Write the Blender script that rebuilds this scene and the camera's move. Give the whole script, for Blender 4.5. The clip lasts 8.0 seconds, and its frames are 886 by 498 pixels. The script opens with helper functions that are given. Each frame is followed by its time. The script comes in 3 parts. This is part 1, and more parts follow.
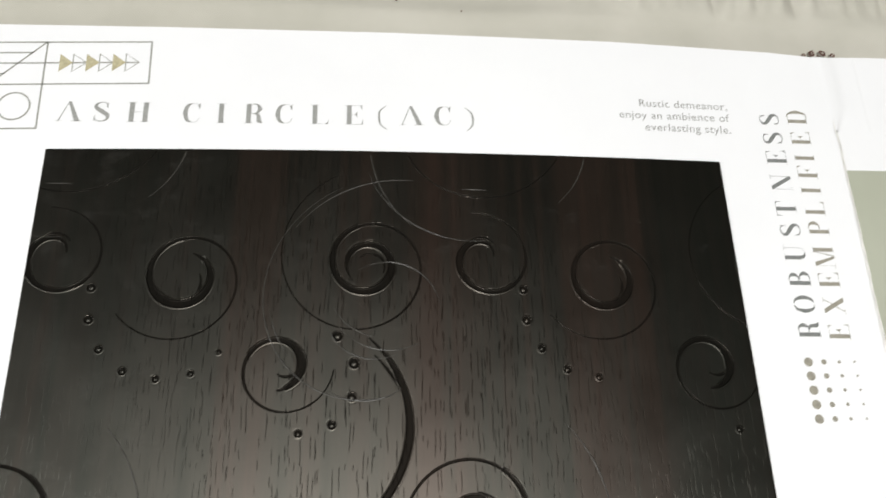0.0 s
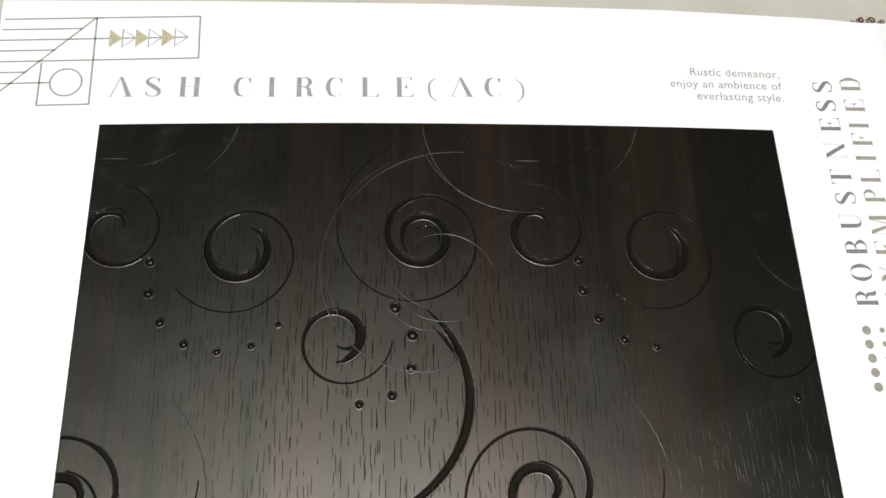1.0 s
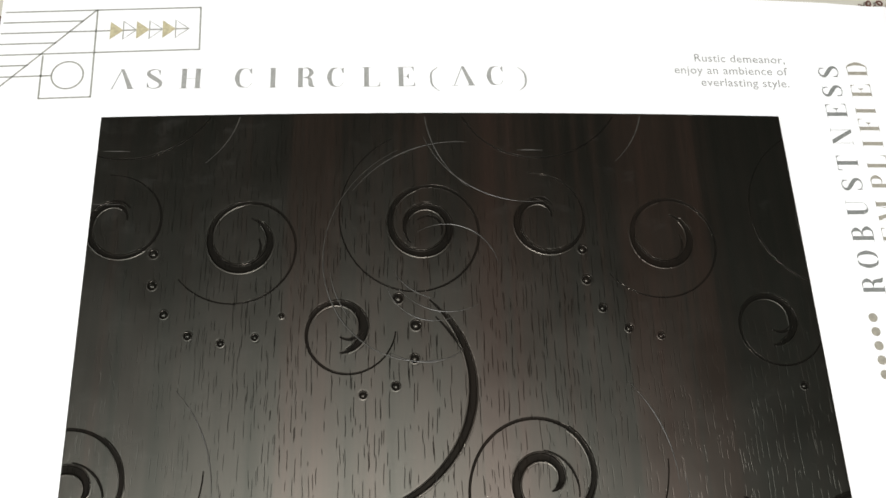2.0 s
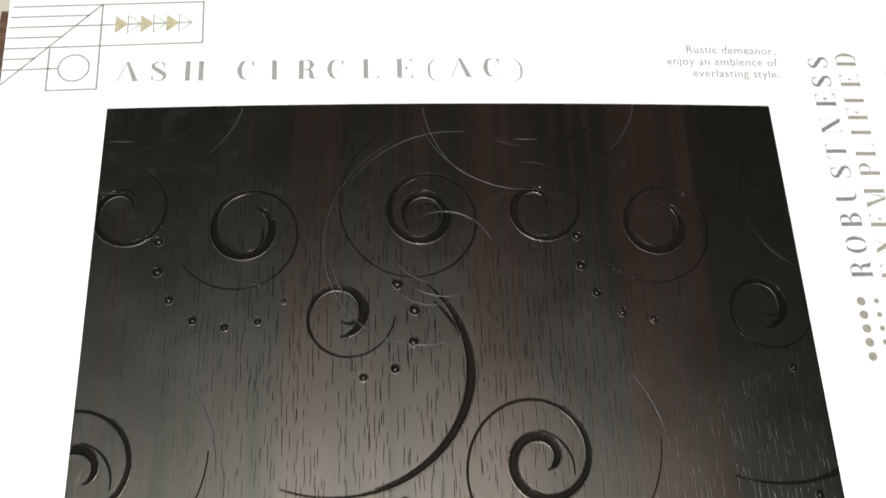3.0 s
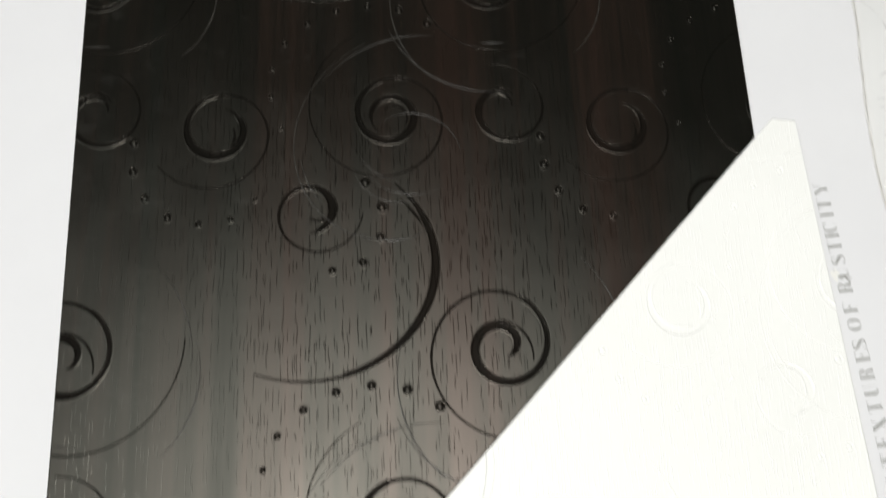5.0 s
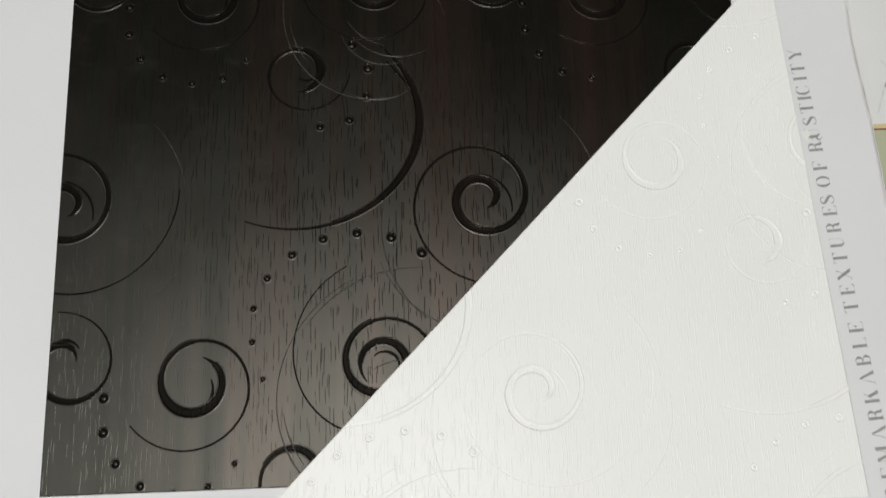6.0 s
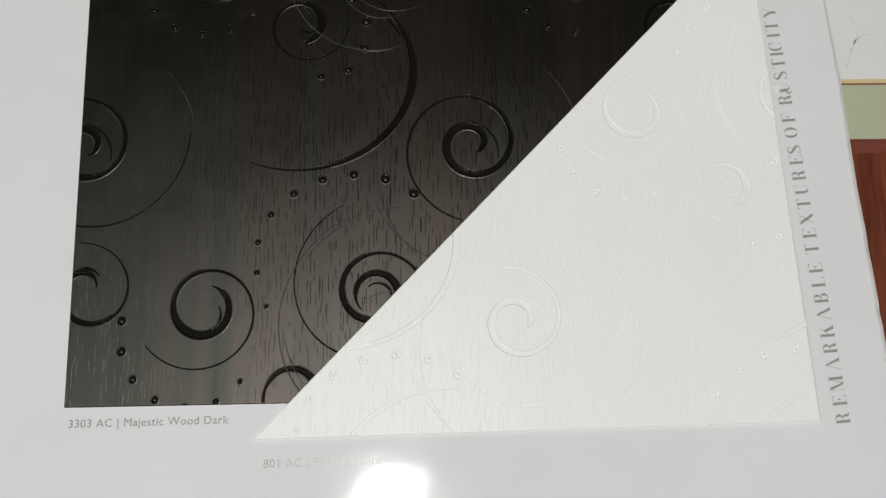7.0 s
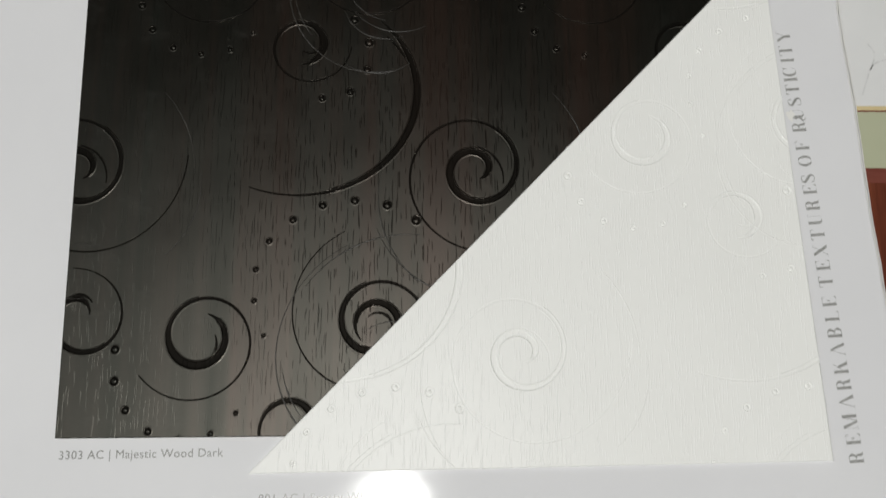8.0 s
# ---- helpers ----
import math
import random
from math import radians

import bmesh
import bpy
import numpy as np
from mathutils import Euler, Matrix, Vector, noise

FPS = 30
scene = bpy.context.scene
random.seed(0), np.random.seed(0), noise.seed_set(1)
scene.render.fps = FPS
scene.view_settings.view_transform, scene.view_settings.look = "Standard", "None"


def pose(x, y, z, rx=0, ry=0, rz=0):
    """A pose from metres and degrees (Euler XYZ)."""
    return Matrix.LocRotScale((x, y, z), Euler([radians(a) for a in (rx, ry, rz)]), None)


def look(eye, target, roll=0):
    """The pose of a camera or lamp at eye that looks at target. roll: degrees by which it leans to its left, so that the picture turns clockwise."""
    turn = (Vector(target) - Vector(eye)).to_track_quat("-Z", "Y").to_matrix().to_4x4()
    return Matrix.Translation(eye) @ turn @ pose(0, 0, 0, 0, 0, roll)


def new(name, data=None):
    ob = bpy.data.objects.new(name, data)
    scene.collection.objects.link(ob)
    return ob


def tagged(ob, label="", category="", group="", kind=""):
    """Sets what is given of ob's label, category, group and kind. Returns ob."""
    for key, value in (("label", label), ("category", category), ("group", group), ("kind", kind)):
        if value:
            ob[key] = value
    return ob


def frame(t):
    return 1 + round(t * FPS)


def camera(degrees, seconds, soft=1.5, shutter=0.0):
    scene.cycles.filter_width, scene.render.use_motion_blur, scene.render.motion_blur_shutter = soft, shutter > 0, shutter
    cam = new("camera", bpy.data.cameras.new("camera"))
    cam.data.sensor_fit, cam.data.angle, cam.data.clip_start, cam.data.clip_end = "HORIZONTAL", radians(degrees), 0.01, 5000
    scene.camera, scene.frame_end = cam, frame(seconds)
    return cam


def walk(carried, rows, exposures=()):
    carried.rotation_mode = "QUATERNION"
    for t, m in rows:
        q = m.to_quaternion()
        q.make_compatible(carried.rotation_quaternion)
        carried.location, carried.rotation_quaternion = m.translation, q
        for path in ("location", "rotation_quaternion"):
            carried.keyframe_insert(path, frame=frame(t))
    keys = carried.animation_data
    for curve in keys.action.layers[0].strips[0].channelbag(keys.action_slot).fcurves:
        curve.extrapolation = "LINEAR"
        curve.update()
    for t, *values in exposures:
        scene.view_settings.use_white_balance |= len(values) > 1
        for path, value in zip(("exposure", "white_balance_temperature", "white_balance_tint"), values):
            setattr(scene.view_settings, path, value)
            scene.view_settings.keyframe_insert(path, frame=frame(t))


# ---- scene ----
cam = camera(61.3, 8.0, 1.5, 0.5)
PATH = [
    (0, (0.1301, -0.1406, 0.2687), (0.2931, 0.5586, -1.598), 12.8),
    (0.5, (0.1182, -0.1441, 0.2663), (0.2652, 0.5291, -1.6113), 11.8),
    (1, (0.1135, -0.1436, 0.266), (0.2474, 0.5092, -1.6197), 10.8),
    (2.5, (0.1161, -0.1431, 0.2653), (0.2256, 0.4791, -1.6323), 8.7),
    (3, (0.1159, -0.1507, 0.2703), (0.2276, 0.4791, -1.6247), 8.7),
    (3.5, (0.1166, -0.1834, 0.2765), (0.2165, 0.4484, -1.6185), 7.4),
    (4, (0.12, -0.2205, 0.2777), (0.2148, 0.3453, -1.6382), 7.1),
    (4.5, (0.1228, -0.2792, 0.2765), (0.2163, 0.2543, -1.6487), 7.7),
    (5, (0.1297, -0.3272, 0.275), (0.2268, 0.1708, -1.6596), 9.3),
    (5.2, (0.1301, -0.3473, 0.2755), (0.2338, 0.1768, -1.6518), 9.5),
    (6.3, (0.1406, -0.3761, 0.2789), (0.1921, -0.0015, -1.6851), 6.6),
    (6.5, (0.1403, -0.3792, 0.286), (0.1857, -0.0229, -1.6814), 6.3),
    (7, (0.1461, -0.3921, 0.2972), (0.1854, -0.0352, -1.6703), 5.6),
    (7.5, (0.1474, -0.3914, 0.294), (0.1822, -0.0334, -1.6734), 4.8),
    (8, (0.1467, -0.3797, 0.2911), (0.1761, -0.0204, -1.6762), 4.6),
]
EXPOSURES = [(0.0, 0.86), (1.2, 0.96), (3.0, 1.04), (3.5, 1.22), (4.0, 1.44), (4.5, 1.08), (5.0, 0.46), (6.3, 0.0), (7.0, -0.09), (8.0, -0.11)]
walk(cam, [(t, look(eye, target, roll)) for t, eye, target, roll in PATH], EXPOSURES)

# ---- world and light ----
world = bpy.data.worlds.new("world")
scene.world = world
world.use_nodes = True
world.node_tree.nodes["Background"].inputs[0].default_value = (0.75, 0.85, 1.0, 1)
world.node_tree.nodes["Background"].inputs[1].default_value = 0.02

CEILING = 2.40
LAMP = (0.01, -0.78)
lamp_data = bpy.data.lights.new("ceiling_lamp_light", "AREA")
lamp_data.shape, lamp_data.size = "DISK", 0.13
lamp_data.energy = 40
lamp_data.color = (1.0, 1.0, 0.965)
lamp_light = new("ceiling_lamp_light", lamp_data)
lamp_light.matrix_world = pose(LAMP[0], LAMP[1], CEILING - 0.062)
# side light added from the west for grain relief, at an unseen window
fill_data = bpy.data.lights.new("added_side_light", "AREA")
fill_data.shape, fill_data.size, fill_data.size_y = "RECTANGLE", 1.08, 1.18
fill_data.energy = 16
fill_data.color = (0.95, 0.98, 0.97)
fill_light = new("added_side_light", fill_data)
fill_light.matrix_world = pose(-1.89, -0.4, 1.72, 0, -90, 0)


# ---- materials ----
class Nodes:
    """A small wrapper to write node trees in few lines."""

    def __init__(self, name):
        self.mat = bpy.data.materials.new(name)
        self.mat.use_nodes = True
        self.tree = self.mat.node_tree
        self.bsdf = self.tree.nodes["Principled BSDF"]

    def link(self, a, b):
        self.tree.links.new(a, b)

    def put(self, socket, value):
        if isinstance(value, bpy.types.NodeSocket):
            self.link(value, socket)
        else:
            socket.default_value = value

    def position(self):
        return self.tree.nodes.new("ShaderNodeNewGeometry").outputs["Position"]

    def scaled(self, vec, s):
        n = self.tree.nodes.new("ShaderNodeVectorMath")
        n.operation = "MULTIPLY"
        self.put(n.inputs[0], vec)
        n.inputs[1].default_value = s
        return n.outputs[0]

    def noise(self, vec, scale, detail=2.0, rough=0.5):
        n = self.tree.nodes.new("ShaderNodeTexNoise")
        self.put(n.inputs["Vector"], vec)
        n.inputs["Scale"].default_value = scale
        n.inputs["Detail"].default_value = detail
        n.inputs["Roughness"].default_value = rough
        return n.outputs["Fac"]

    def white(self, vec):
        n = self.tree.nodes.new("ShaderNodeTexWhiteNoise")
        n.noise_dimensions = "3D"
        self.put(n.inputs["Vector"], vec)
        return n.outputs["Value"]

    def math(self, op, a, b=0.0, c=0.0):
        n = self.tree.nodes.new("ShaderNodeMath")
        n.operation = op
        self.put(n.inputs[0], a)
        self.put(n.inputs[1], b)
        self.put(n.inputs[2], c)
        return n.outputs[0]

    def ramp(self, fac, stops):
        n = self.tree.nodes.new("ShaderNodeValToRGB")
        self.put(n.inputs[0], fac)
        while len(n.color_ramp.elements) < len(stops):
            n.color_ramp.elements.new(0.5)
        for e, (p, c) in zip(n.color_ramp.elements, stops):
            e.position, e.color = p, (*c, 1)
        return n.outputs[0]

    def split(self, vec):
        n = self.tree.nodes.new("ShaderNodeSeparateXYZ")
        self.put(n.inputs[0], vec)
        return n.outputs

    def join(self, x, y, z):
        n = self.tree.nodes.new("ShaderNodeCombineXYZ")
        for i, v in enumerate((x, y, z)):
            self.put(n.inputs[i], v)
        return n.outputs[0]

    def mix(self, fac, a, b):
        n = self.tree.nodes.new("ShaderNodeMix")
        n.data_type = "RGBA"
        self.put(n.inputs[0], fac)
        for i, v in ((6, a), (7, b)):
            self.put(n.inputs[i], v if isinstance(v, bpy.types.NodeSocket) else (*v, 1))
        return n.outputs[2]

    def bump(self, height, distance, strength=1.0):
        n = self.tree.nodes.new("ShaderNodeBump")
        self.put(n.inputs["Height"], height)
        n.inputs["Distance"].default_value = distance
        n.inputs["Strength"].default_value = strength
        self.link(n.outputs[0], self.bsdf.inputs["Normal"])

    def satin(self, colour, tint, rough, ior):
        """A matt body under a satin lacquer whose sheen falls off quickly."""
        nodes = self.tree.nodes
        normal = self.bsdf.inputs["Normal"].links[0].from_socket
        body, sheen, mixed, fresnel = (nodes.new(k) for k in ("ShaderNodeBsdfDiffuse", "ShaderNodeBsdfAnisotropic", "ShaderNodeMixShader", "ShaderNodeFresnel"))
        sheen.distribution = "BECKMANN"
        fresnel.inputs["IOR"].default_value = ior
        self.put(body.inputs["Color"], colour)
        self.put(sheen.inputs["Color"], tint)
        self.put(sheen.inputs["Roughness"], rough)
        for n in (body, sheen, fresnel):
            self.link(normal, n.inputs["Normal"])
        self.link(fresnel.outputs[0], mixed.inputs[0])
        self.link(body.outputs[0], mixed.inputs[1])
        self.link(sheen.outputs[0], mixed.inputs[2])
        self.link(mixed.outputs[0], nodes["Material Output"].inputs["Surface"])
        nodes.remove(self.bsdf)
        return self.mat

    def done(self, colour, rough, spec=0.5, metal=0.0):
        self.put(self.bsdf.inputs["Base Color"], colour if isinstance(colour, bpy.types.NodeSocket) else (*colour, 1))
        self.put(self.bsdf.inputs["Roughness"], rough)
        self.bsdf.inputs["Specular IOR Level"].default_value = spec
        self.bsdf.inputs["Metallic"].default_value = metal
        return self.mat


def pores(n, pos, pitch, length, density, seed):
    """Short upright pore strokes, one in a share of long narrow cells; 1 in a pore, 0 beside it."""
    x, y, z = n.split(pos)
    wob = n.math("MULTIPLY_ADD", n.noise(n.scaled(pos, (60, 90, 1)), 1.0, 1.0), 0.0012, x)
    col = n.math("DIVIDE", wob, pitch)
    ci = n.math("FLOOR", col)
    shift = n.white(n.join(ci, seed, 0.0))
    row = n.math("ADD", n.math("DIVIDE", y, length), n.math("MULTIPLY", shift, 7.0))
    ri = n.math("FLOOR", row)
    pick = n.white(n.join(ci, ri, seed + 0.5))
    on = n.math("LESS_THAN", pick, density)
    mid = n.math("MULTIPLY_ADD", n.white(n.join(ci, ri, seed + 3.1)), 0.5, 0.25)
    dx = n.math("ABSOLUTE", n.math("SUBTRACT", n.math("FRACT", col), mid))
    wide = n.math("SUBTRACT", 1.0, n.math("MINIMUM", n.math("MULTIPLY", dx, pitch / 0.00017), 1.0))
    fy = n.math("FRACT", row)
    half = n.math("MULTIPLY_ADD", n.white(n.join(ci, ri, seed + 5.7)), 0.32, 0.16)
    dy = n.math("ABSOLUTE", n.math("SUBTRACT", fy, 0.5))
    along = n.math("MINIMUM", n.math("MAXIMUM", n.math("MULTIPLY", n.math("SUBTRACT", half, dy), 8.0), 0.0), 1.0)
    return n.math("MULTIPLY", on, n.math("MULTIPLY", wide, along))


def two_pores(n, pos):
    a = pores(n, pos, 0.0017, 0.0125, 0.55, 1.0)
    b = pores(n, pos, 0.0025, 0.0085, 0.50, 11.0)
    return n.math("MAXIMUM", a, b)


BANDS = ((0.0, 0.20), (0.035, 0.12), (0.055, 0.35), (0.066, 0.10), (0.079, 0.85), (0.087, 0.70), (0.098, 0.40), (0.113, 0.50), (0.128, 0.62), (0.137, 0.35),
         (0.147, 0.90), (0.162, 0.80), (0.172, 0.38), (0.190, 0.42), (0.206, 0.80), (0.230, 0.78), (0.241, 0.20), (0.265, 0.08))


def dark_wood(name, groove=""):
    n = Nodes(name)
    pos = n.position()
    p = two_pores(n, pos)
    # broad brown and green-black bands of the veneer, then finer streaks within them
    x, y, z = n.split(pos)
    drift = n.math("MULTIPLY_ADD", n.noise(n.scaled(pos, (30, 7, 1)), 1.0, 2.0), 0.012, n.math("SUBTRACT", x, 0.006))
    band = n.ramp(n.math("DIVIDE", drift, 0.28), [(at / 0.28, (v, v, v)) for at, v in BANDS])
    streak = n.noise(n.scaled(pos, (150, 2.2, 1)), 1.0, 2.5, 0.55)
    streak = n.math("ADD", n.math("MULTIPLY_ADD", band, 0.26, 0.13), n.math("MULTIPLY", streak, 0.46))
    fine = n.noise(n.scaled(pos, (900, 30, 1)), 1.0, 2.0)
    tone = n.ramp(n.math("MULTIPLY_ADD", fine, 0.16, n.math("SUBTRACT", streak, 0.08)),
                  [(0.32, (0.0040, 0.0042, 0.0034)), (0.46, (0.0057, 0.0051, 0.0042)), (0.55, (0.0100, 0.0074, 0.0058)), (0.66, (0.0155, 0.0098, 0.0076))])
    tone = n.mix(n.math("MULTIPLY", p, 0.05), tone, (0.004, 0.0035, 0.003))
    cloud = n.noise(n.scaled(pos, (26, 26, 1)), 1.0, 4.0, 0.6)
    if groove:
        # recess darkness is put into the colour: groove tone mixed towards black
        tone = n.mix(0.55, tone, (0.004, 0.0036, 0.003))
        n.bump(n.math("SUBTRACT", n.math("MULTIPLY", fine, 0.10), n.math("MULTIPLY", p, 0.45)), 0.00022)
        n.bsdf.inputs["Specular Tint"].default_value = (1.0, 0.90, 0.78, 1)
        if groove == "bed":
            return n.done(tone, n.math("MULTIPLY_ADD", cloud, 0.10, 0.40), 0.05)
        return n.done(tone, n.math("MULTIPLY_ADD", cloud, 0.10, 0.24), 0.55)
    # wiped dust and finger smears, seen as paler, rougher patches
    handled = n.math("MINIMUM", n.math("MAXIMUM", n.math("MULTIPLY_ADD", x, -9.0, 1.0), 0.0), 1.0)
    smear = n.math("MULTIPLY_ADD", handled, 0.07, n.noise(n.scaled(pos, (55, 95, 1)), 1.0, 5.0, 0.7))
    dust = n.math("MINIMUM", n.math("MAXIMUM", n.math("MULTIPLY", n.math("SUBTRACT", smear, 0.60), 5.0), 0.0), 1.0)
    tone = n.mix(n.math("MULTIPLY", dust, 0.18), tone, (0.060, 0.058, 0.055))
    tint = n.ramp(streak, [(0.30, (0.64, 0.65, 0.57)), (0.46, (0.86, 0.82, 0.72)), (0.62, (1.0, 0.86, 0.76))])
    n.bump(n.math("SUBTRACT", n.math("MULTIPLY", fine, 0.05), n.math("MULTIPLY", n.math("MULTIPLY", p, p), n.math("SUBTRACT", 3.0, n.math("MULTIPLY", p, 2.0)))), 0.000032)
    rough = n.math("ADD", n.math("MULTIPLY", cloud, 0.10), n.math("MULTIPLY_ADD", streak, -0.12, 0.430))
    return n.satin(tone, tint, n.math("MULTIPLY_ADD", p, -0.13, rough), 1.55)


def white_laminate(name):
    n = Nodes(name)
    pos = n.position()
    # fine upright grain, raised instead of sunk
    p = n.math("MAXIMUM", pores(n, pos, 0.0011, 0.0100, 0.62, 1.0), pores(n, pos, 0.0017, 0.0150, 0.60, 11.0))
    fine = n.noise(n.scaled(pos, (700, 45, 1)), 1.0, 2.0)
    n.bump(n.math("ADD", n.math("MULTIPLY", fine, 0.30), p), 0.00007)
    cloud = n.noise(n.scaled(pos, (14, 14, 1)), 1.0, 3.0)
    tone = n.ramp(cloud, [(0.3, (0.86, 0.86, 0.84)), (0.7, (0.89, 0.89, 0.87))])
    # paler strokes put the light caught by the raised grain into the colour
    return n.done(n.mix(p, tone, (0.96, 0.96, 0.95)), 0.42, 0.28)


def paper(name, a, b, rough=0.055, spec=0.5):
    n = Nodes(name)
    pos = n.position()
    cloud = n.noise(n.scaled(pos, (9, 9, 9)), 1.0, 4.0, 0.6)
    fine = n.noise(n.scaled(pos, (600, 600, 600)), 1.0, 2.0)
    wave = n.noise(n.scaled(pos, (38, 55, 1)), 1.0, 1.5)
    n.bump(n.math("ADD", n.math("MULTIPLY", wave, 1.0), n.math("MULTIPLY", fine, 0.010)), 0.00012)
    return n.done(n.ramp(cloud, [(0.3, a), (0.7, b)]), n.math("MULTIPLY_ADD", cloud, 0.03, rough), spec)


def ink(name, colour, rough=0.3):
    n = Nodes(name)
    grain = n.noise(n.scaled(n.position(), (900, 900, 900)), 1.0, 2.0)
    a = tuple(c * 0.85 for c in colour)
    b = tuple(min(c * 1.15, 1) for c in colour)
    return n.done(n.ramp(grain, [(0.3, a), (0.7, b)]), rough, 0.5)


def grained(name, a, b, stretch, rough, distance=0.0003, spec=0.4):
    n = Nodes(name)
    pos = n.position()
    f = n.noise(n.scaled(pos, stretch), 1.0, 5.0, 0.65)
    n.bump(f, distance)
    return n.done(n.ramp(f, [(0.3, a), (0.7, b)]), rough, spec)


def woven(name):
    n = Nodes(name)
    pos = n.position()
    x, y, z = n.split(pos)
    wx = n.math("SINE", n.math("MULTIPLY", x, 5200.0))
    wy = n.math("SINE", n.math("MULTIPLY", y, 5200.0))
    f = n.noise(n.scaled(pos, (16, 16, 16)), 1.0, 4.0, 0.6)
    n.bump(n.math("MULTIPLY", wx, wy), 0.00002)
    return n.done(n.ramp(f, [(0.3, (0.40, 0.385, 0.335)), (0.7, (0.47, 0.45, 0.40))]), 0.8, 0.2)


DARK = dark_wood("dark_wood_laminate")
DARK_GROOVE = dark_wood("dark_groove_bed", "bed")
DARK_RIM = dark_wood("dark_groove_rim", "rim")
WHITE = white_laminate("frosty_white_laminate")
PAPER = paper("coated_paper", (0.745, 0.743, 0.765), (0.785, 0.783, 0.803))
PAPER_EDGE = paper("paper_edge", (0.70, 0.69, 0.66), (0.85, 0.84, 0.82), 0.5)
INK = ink("grey_ink", (0.28, 0.28, 0.27))
INK_LIGHT = ink("light_grey_ink", (0.27, 0.27, 0.263))
INK_CAPTION = ink("caption_grey_ink", (0.27, 0.27, 0.26))
INK_SOFT = ink("soft_grey_ink", (0.31, 0.31, 0.30))
INK_PALE = ink("pale_grey_ink", (0.66, 0.66, 0.66))
INK_DARK = ink("dark_grey_ink", (0.18, 0.185, 0.18), 0.25)
INK_WARM = ink("warm_grey_ink", (0.28, 0.262, 0.22), 0.25)
INK_LINE = ink("line_ink", (0.29, 0.29, 0.265))
# hairline brightness is put into the colour, paler than the dark sheet
PALE_HAIR = grained("pale_hairline", (0.012, 0.011, 0.0095), (0.050, 0.046, 0.040), (300, 300, 300), 0.36, 0.00002)
GOLD = ink("gold_ink", (0.42, 0.38, 0.25), 0.3)
COVER = grained("brown_board", (0.050, 0.026, 0.017), (0.13, 0.070, 0.046), (40, 400, 40), 0.45)
CLOTH = woven("off_white_cotton")
BROWN_THREAD = grained("brown_thread", (0.05, 0.022, 0.018), (0.14, 0.07, 0.055), (900, 900, 900), 0.8)
PLASTER = grained("plaster", (0.24, 0.235, 0.22), (0.30, 0.29, 0.27), (6, 6, 6), 0.9)
FLOOR = grained("floor_stone", (0.10, 0.09, 0.075), (0.16, 0.14, 0.12), (5, 5, 5), 0.4)
PHOTO_GREEN = paper("printed_grey_green", (0.34, 0.35, 0.28), (0.39, 0.40, 0.33), 0.2)
PHOTO_PALE = paper("printed_pale_grey", (0.72, 0.72, 0.72), (0.80, 0.80, 0.80), 0.2)
PHOTO_SAGE = paper("printed_sage", (0.42, 0.44, 0.30), (0.50, 0.51, 0.37), 0.2)
PHOTO_YELLOW = paper("printed_yellow", (0.62, 0.50, 0.27), (0.70, 0.58, 0.34), 0.2)
PHOTO_RAIL = grained("printed_red_brown", (0.13, 0.035, 0.026), (0.22, 0.070, 0.050), (8, 90, 8), 0.22, 0.00001)
PHOTO_WOOD = grained("printed_brown_wood", (0.055, 0.012, 0.008), (0.21, 0.060, 0.030), (160, 12, 8), 0.22, 0.00001)
LAMP_WHITE = grained("lamp_enamel", (0.75, 0.75, 0.75), (0.8, 0.8, 0.8), (10, 10, 10), 0.4)


# ---- building helpers ----
def mesh_of(name, verts, faces, material, smooth=False):
    me = bpy.data.meshes.new(name)
    me.from_pydata([tuple(v) for v in verts], [], faces)
    me.materials.append(material)
    if smooth:
        me.polygons.foreach_set("use_smooth", [True] * len(me.polygons))
    me.update()
    return me


def part(name, data, parent, label="", at=None):
    ob = new(name, data)
    ob.parent = parent
    if at is not None:
        ob.matrix_basis = at
    return tagged(ob, label)


def thing(name, at, label, category, group=""):
    ob = new(name)
    ob.matrix_basis = at
    return tagged(ob, label, category, group)


def slab(outline, z0, z1, bevel=0.0):
    """Verts and faces of a flat board with the given outline, counter-clockwise, its top edge eased."""
    pts = [Vector((x, y, 0)) for x, y in outline]
    k = len(pts)
    mid = sum(pts, Vector()) / k
    verts, faces = [], []
    rings = [(0.0, z0), (0.0, z1 - bevel), (bevel, z1)] if bevel else [(0.0, z0), (0.0, z1)]
    for inset, z in rings:
        for i, p in enumerate(pts):
            e1 = (p - pts[i - 1]).normalized()
            e2 = (pts[(i + 1) % k] - p).normalized()
            inward = (Vector((-e1.y, e1.x, 0)) + Vector((-e2.y, e2.x, 0))).normalized()
            q = p + inward * inset
            verts.append((q.x, q.y, z))
    for r in range(len(rings) - 1):
        for i in range(k):
            j = (i + 1) % k
            faces.append((r * k + i, r * k + j, (r + 1) * k + j, (r + 1) * k + i))
    faces.append(tuple(range((len(rings) - 1) * k, len(rings) * k)))
    faces.append(tuple(reversed(range(k))))
    return verts, faces


def box(x0, y0, z0, x1, y1, z1, bevel=0.0):
    return slab([(x0, y0), (x1, y0), (x1, y1), (x0, y1)], z0, z1, bevel)


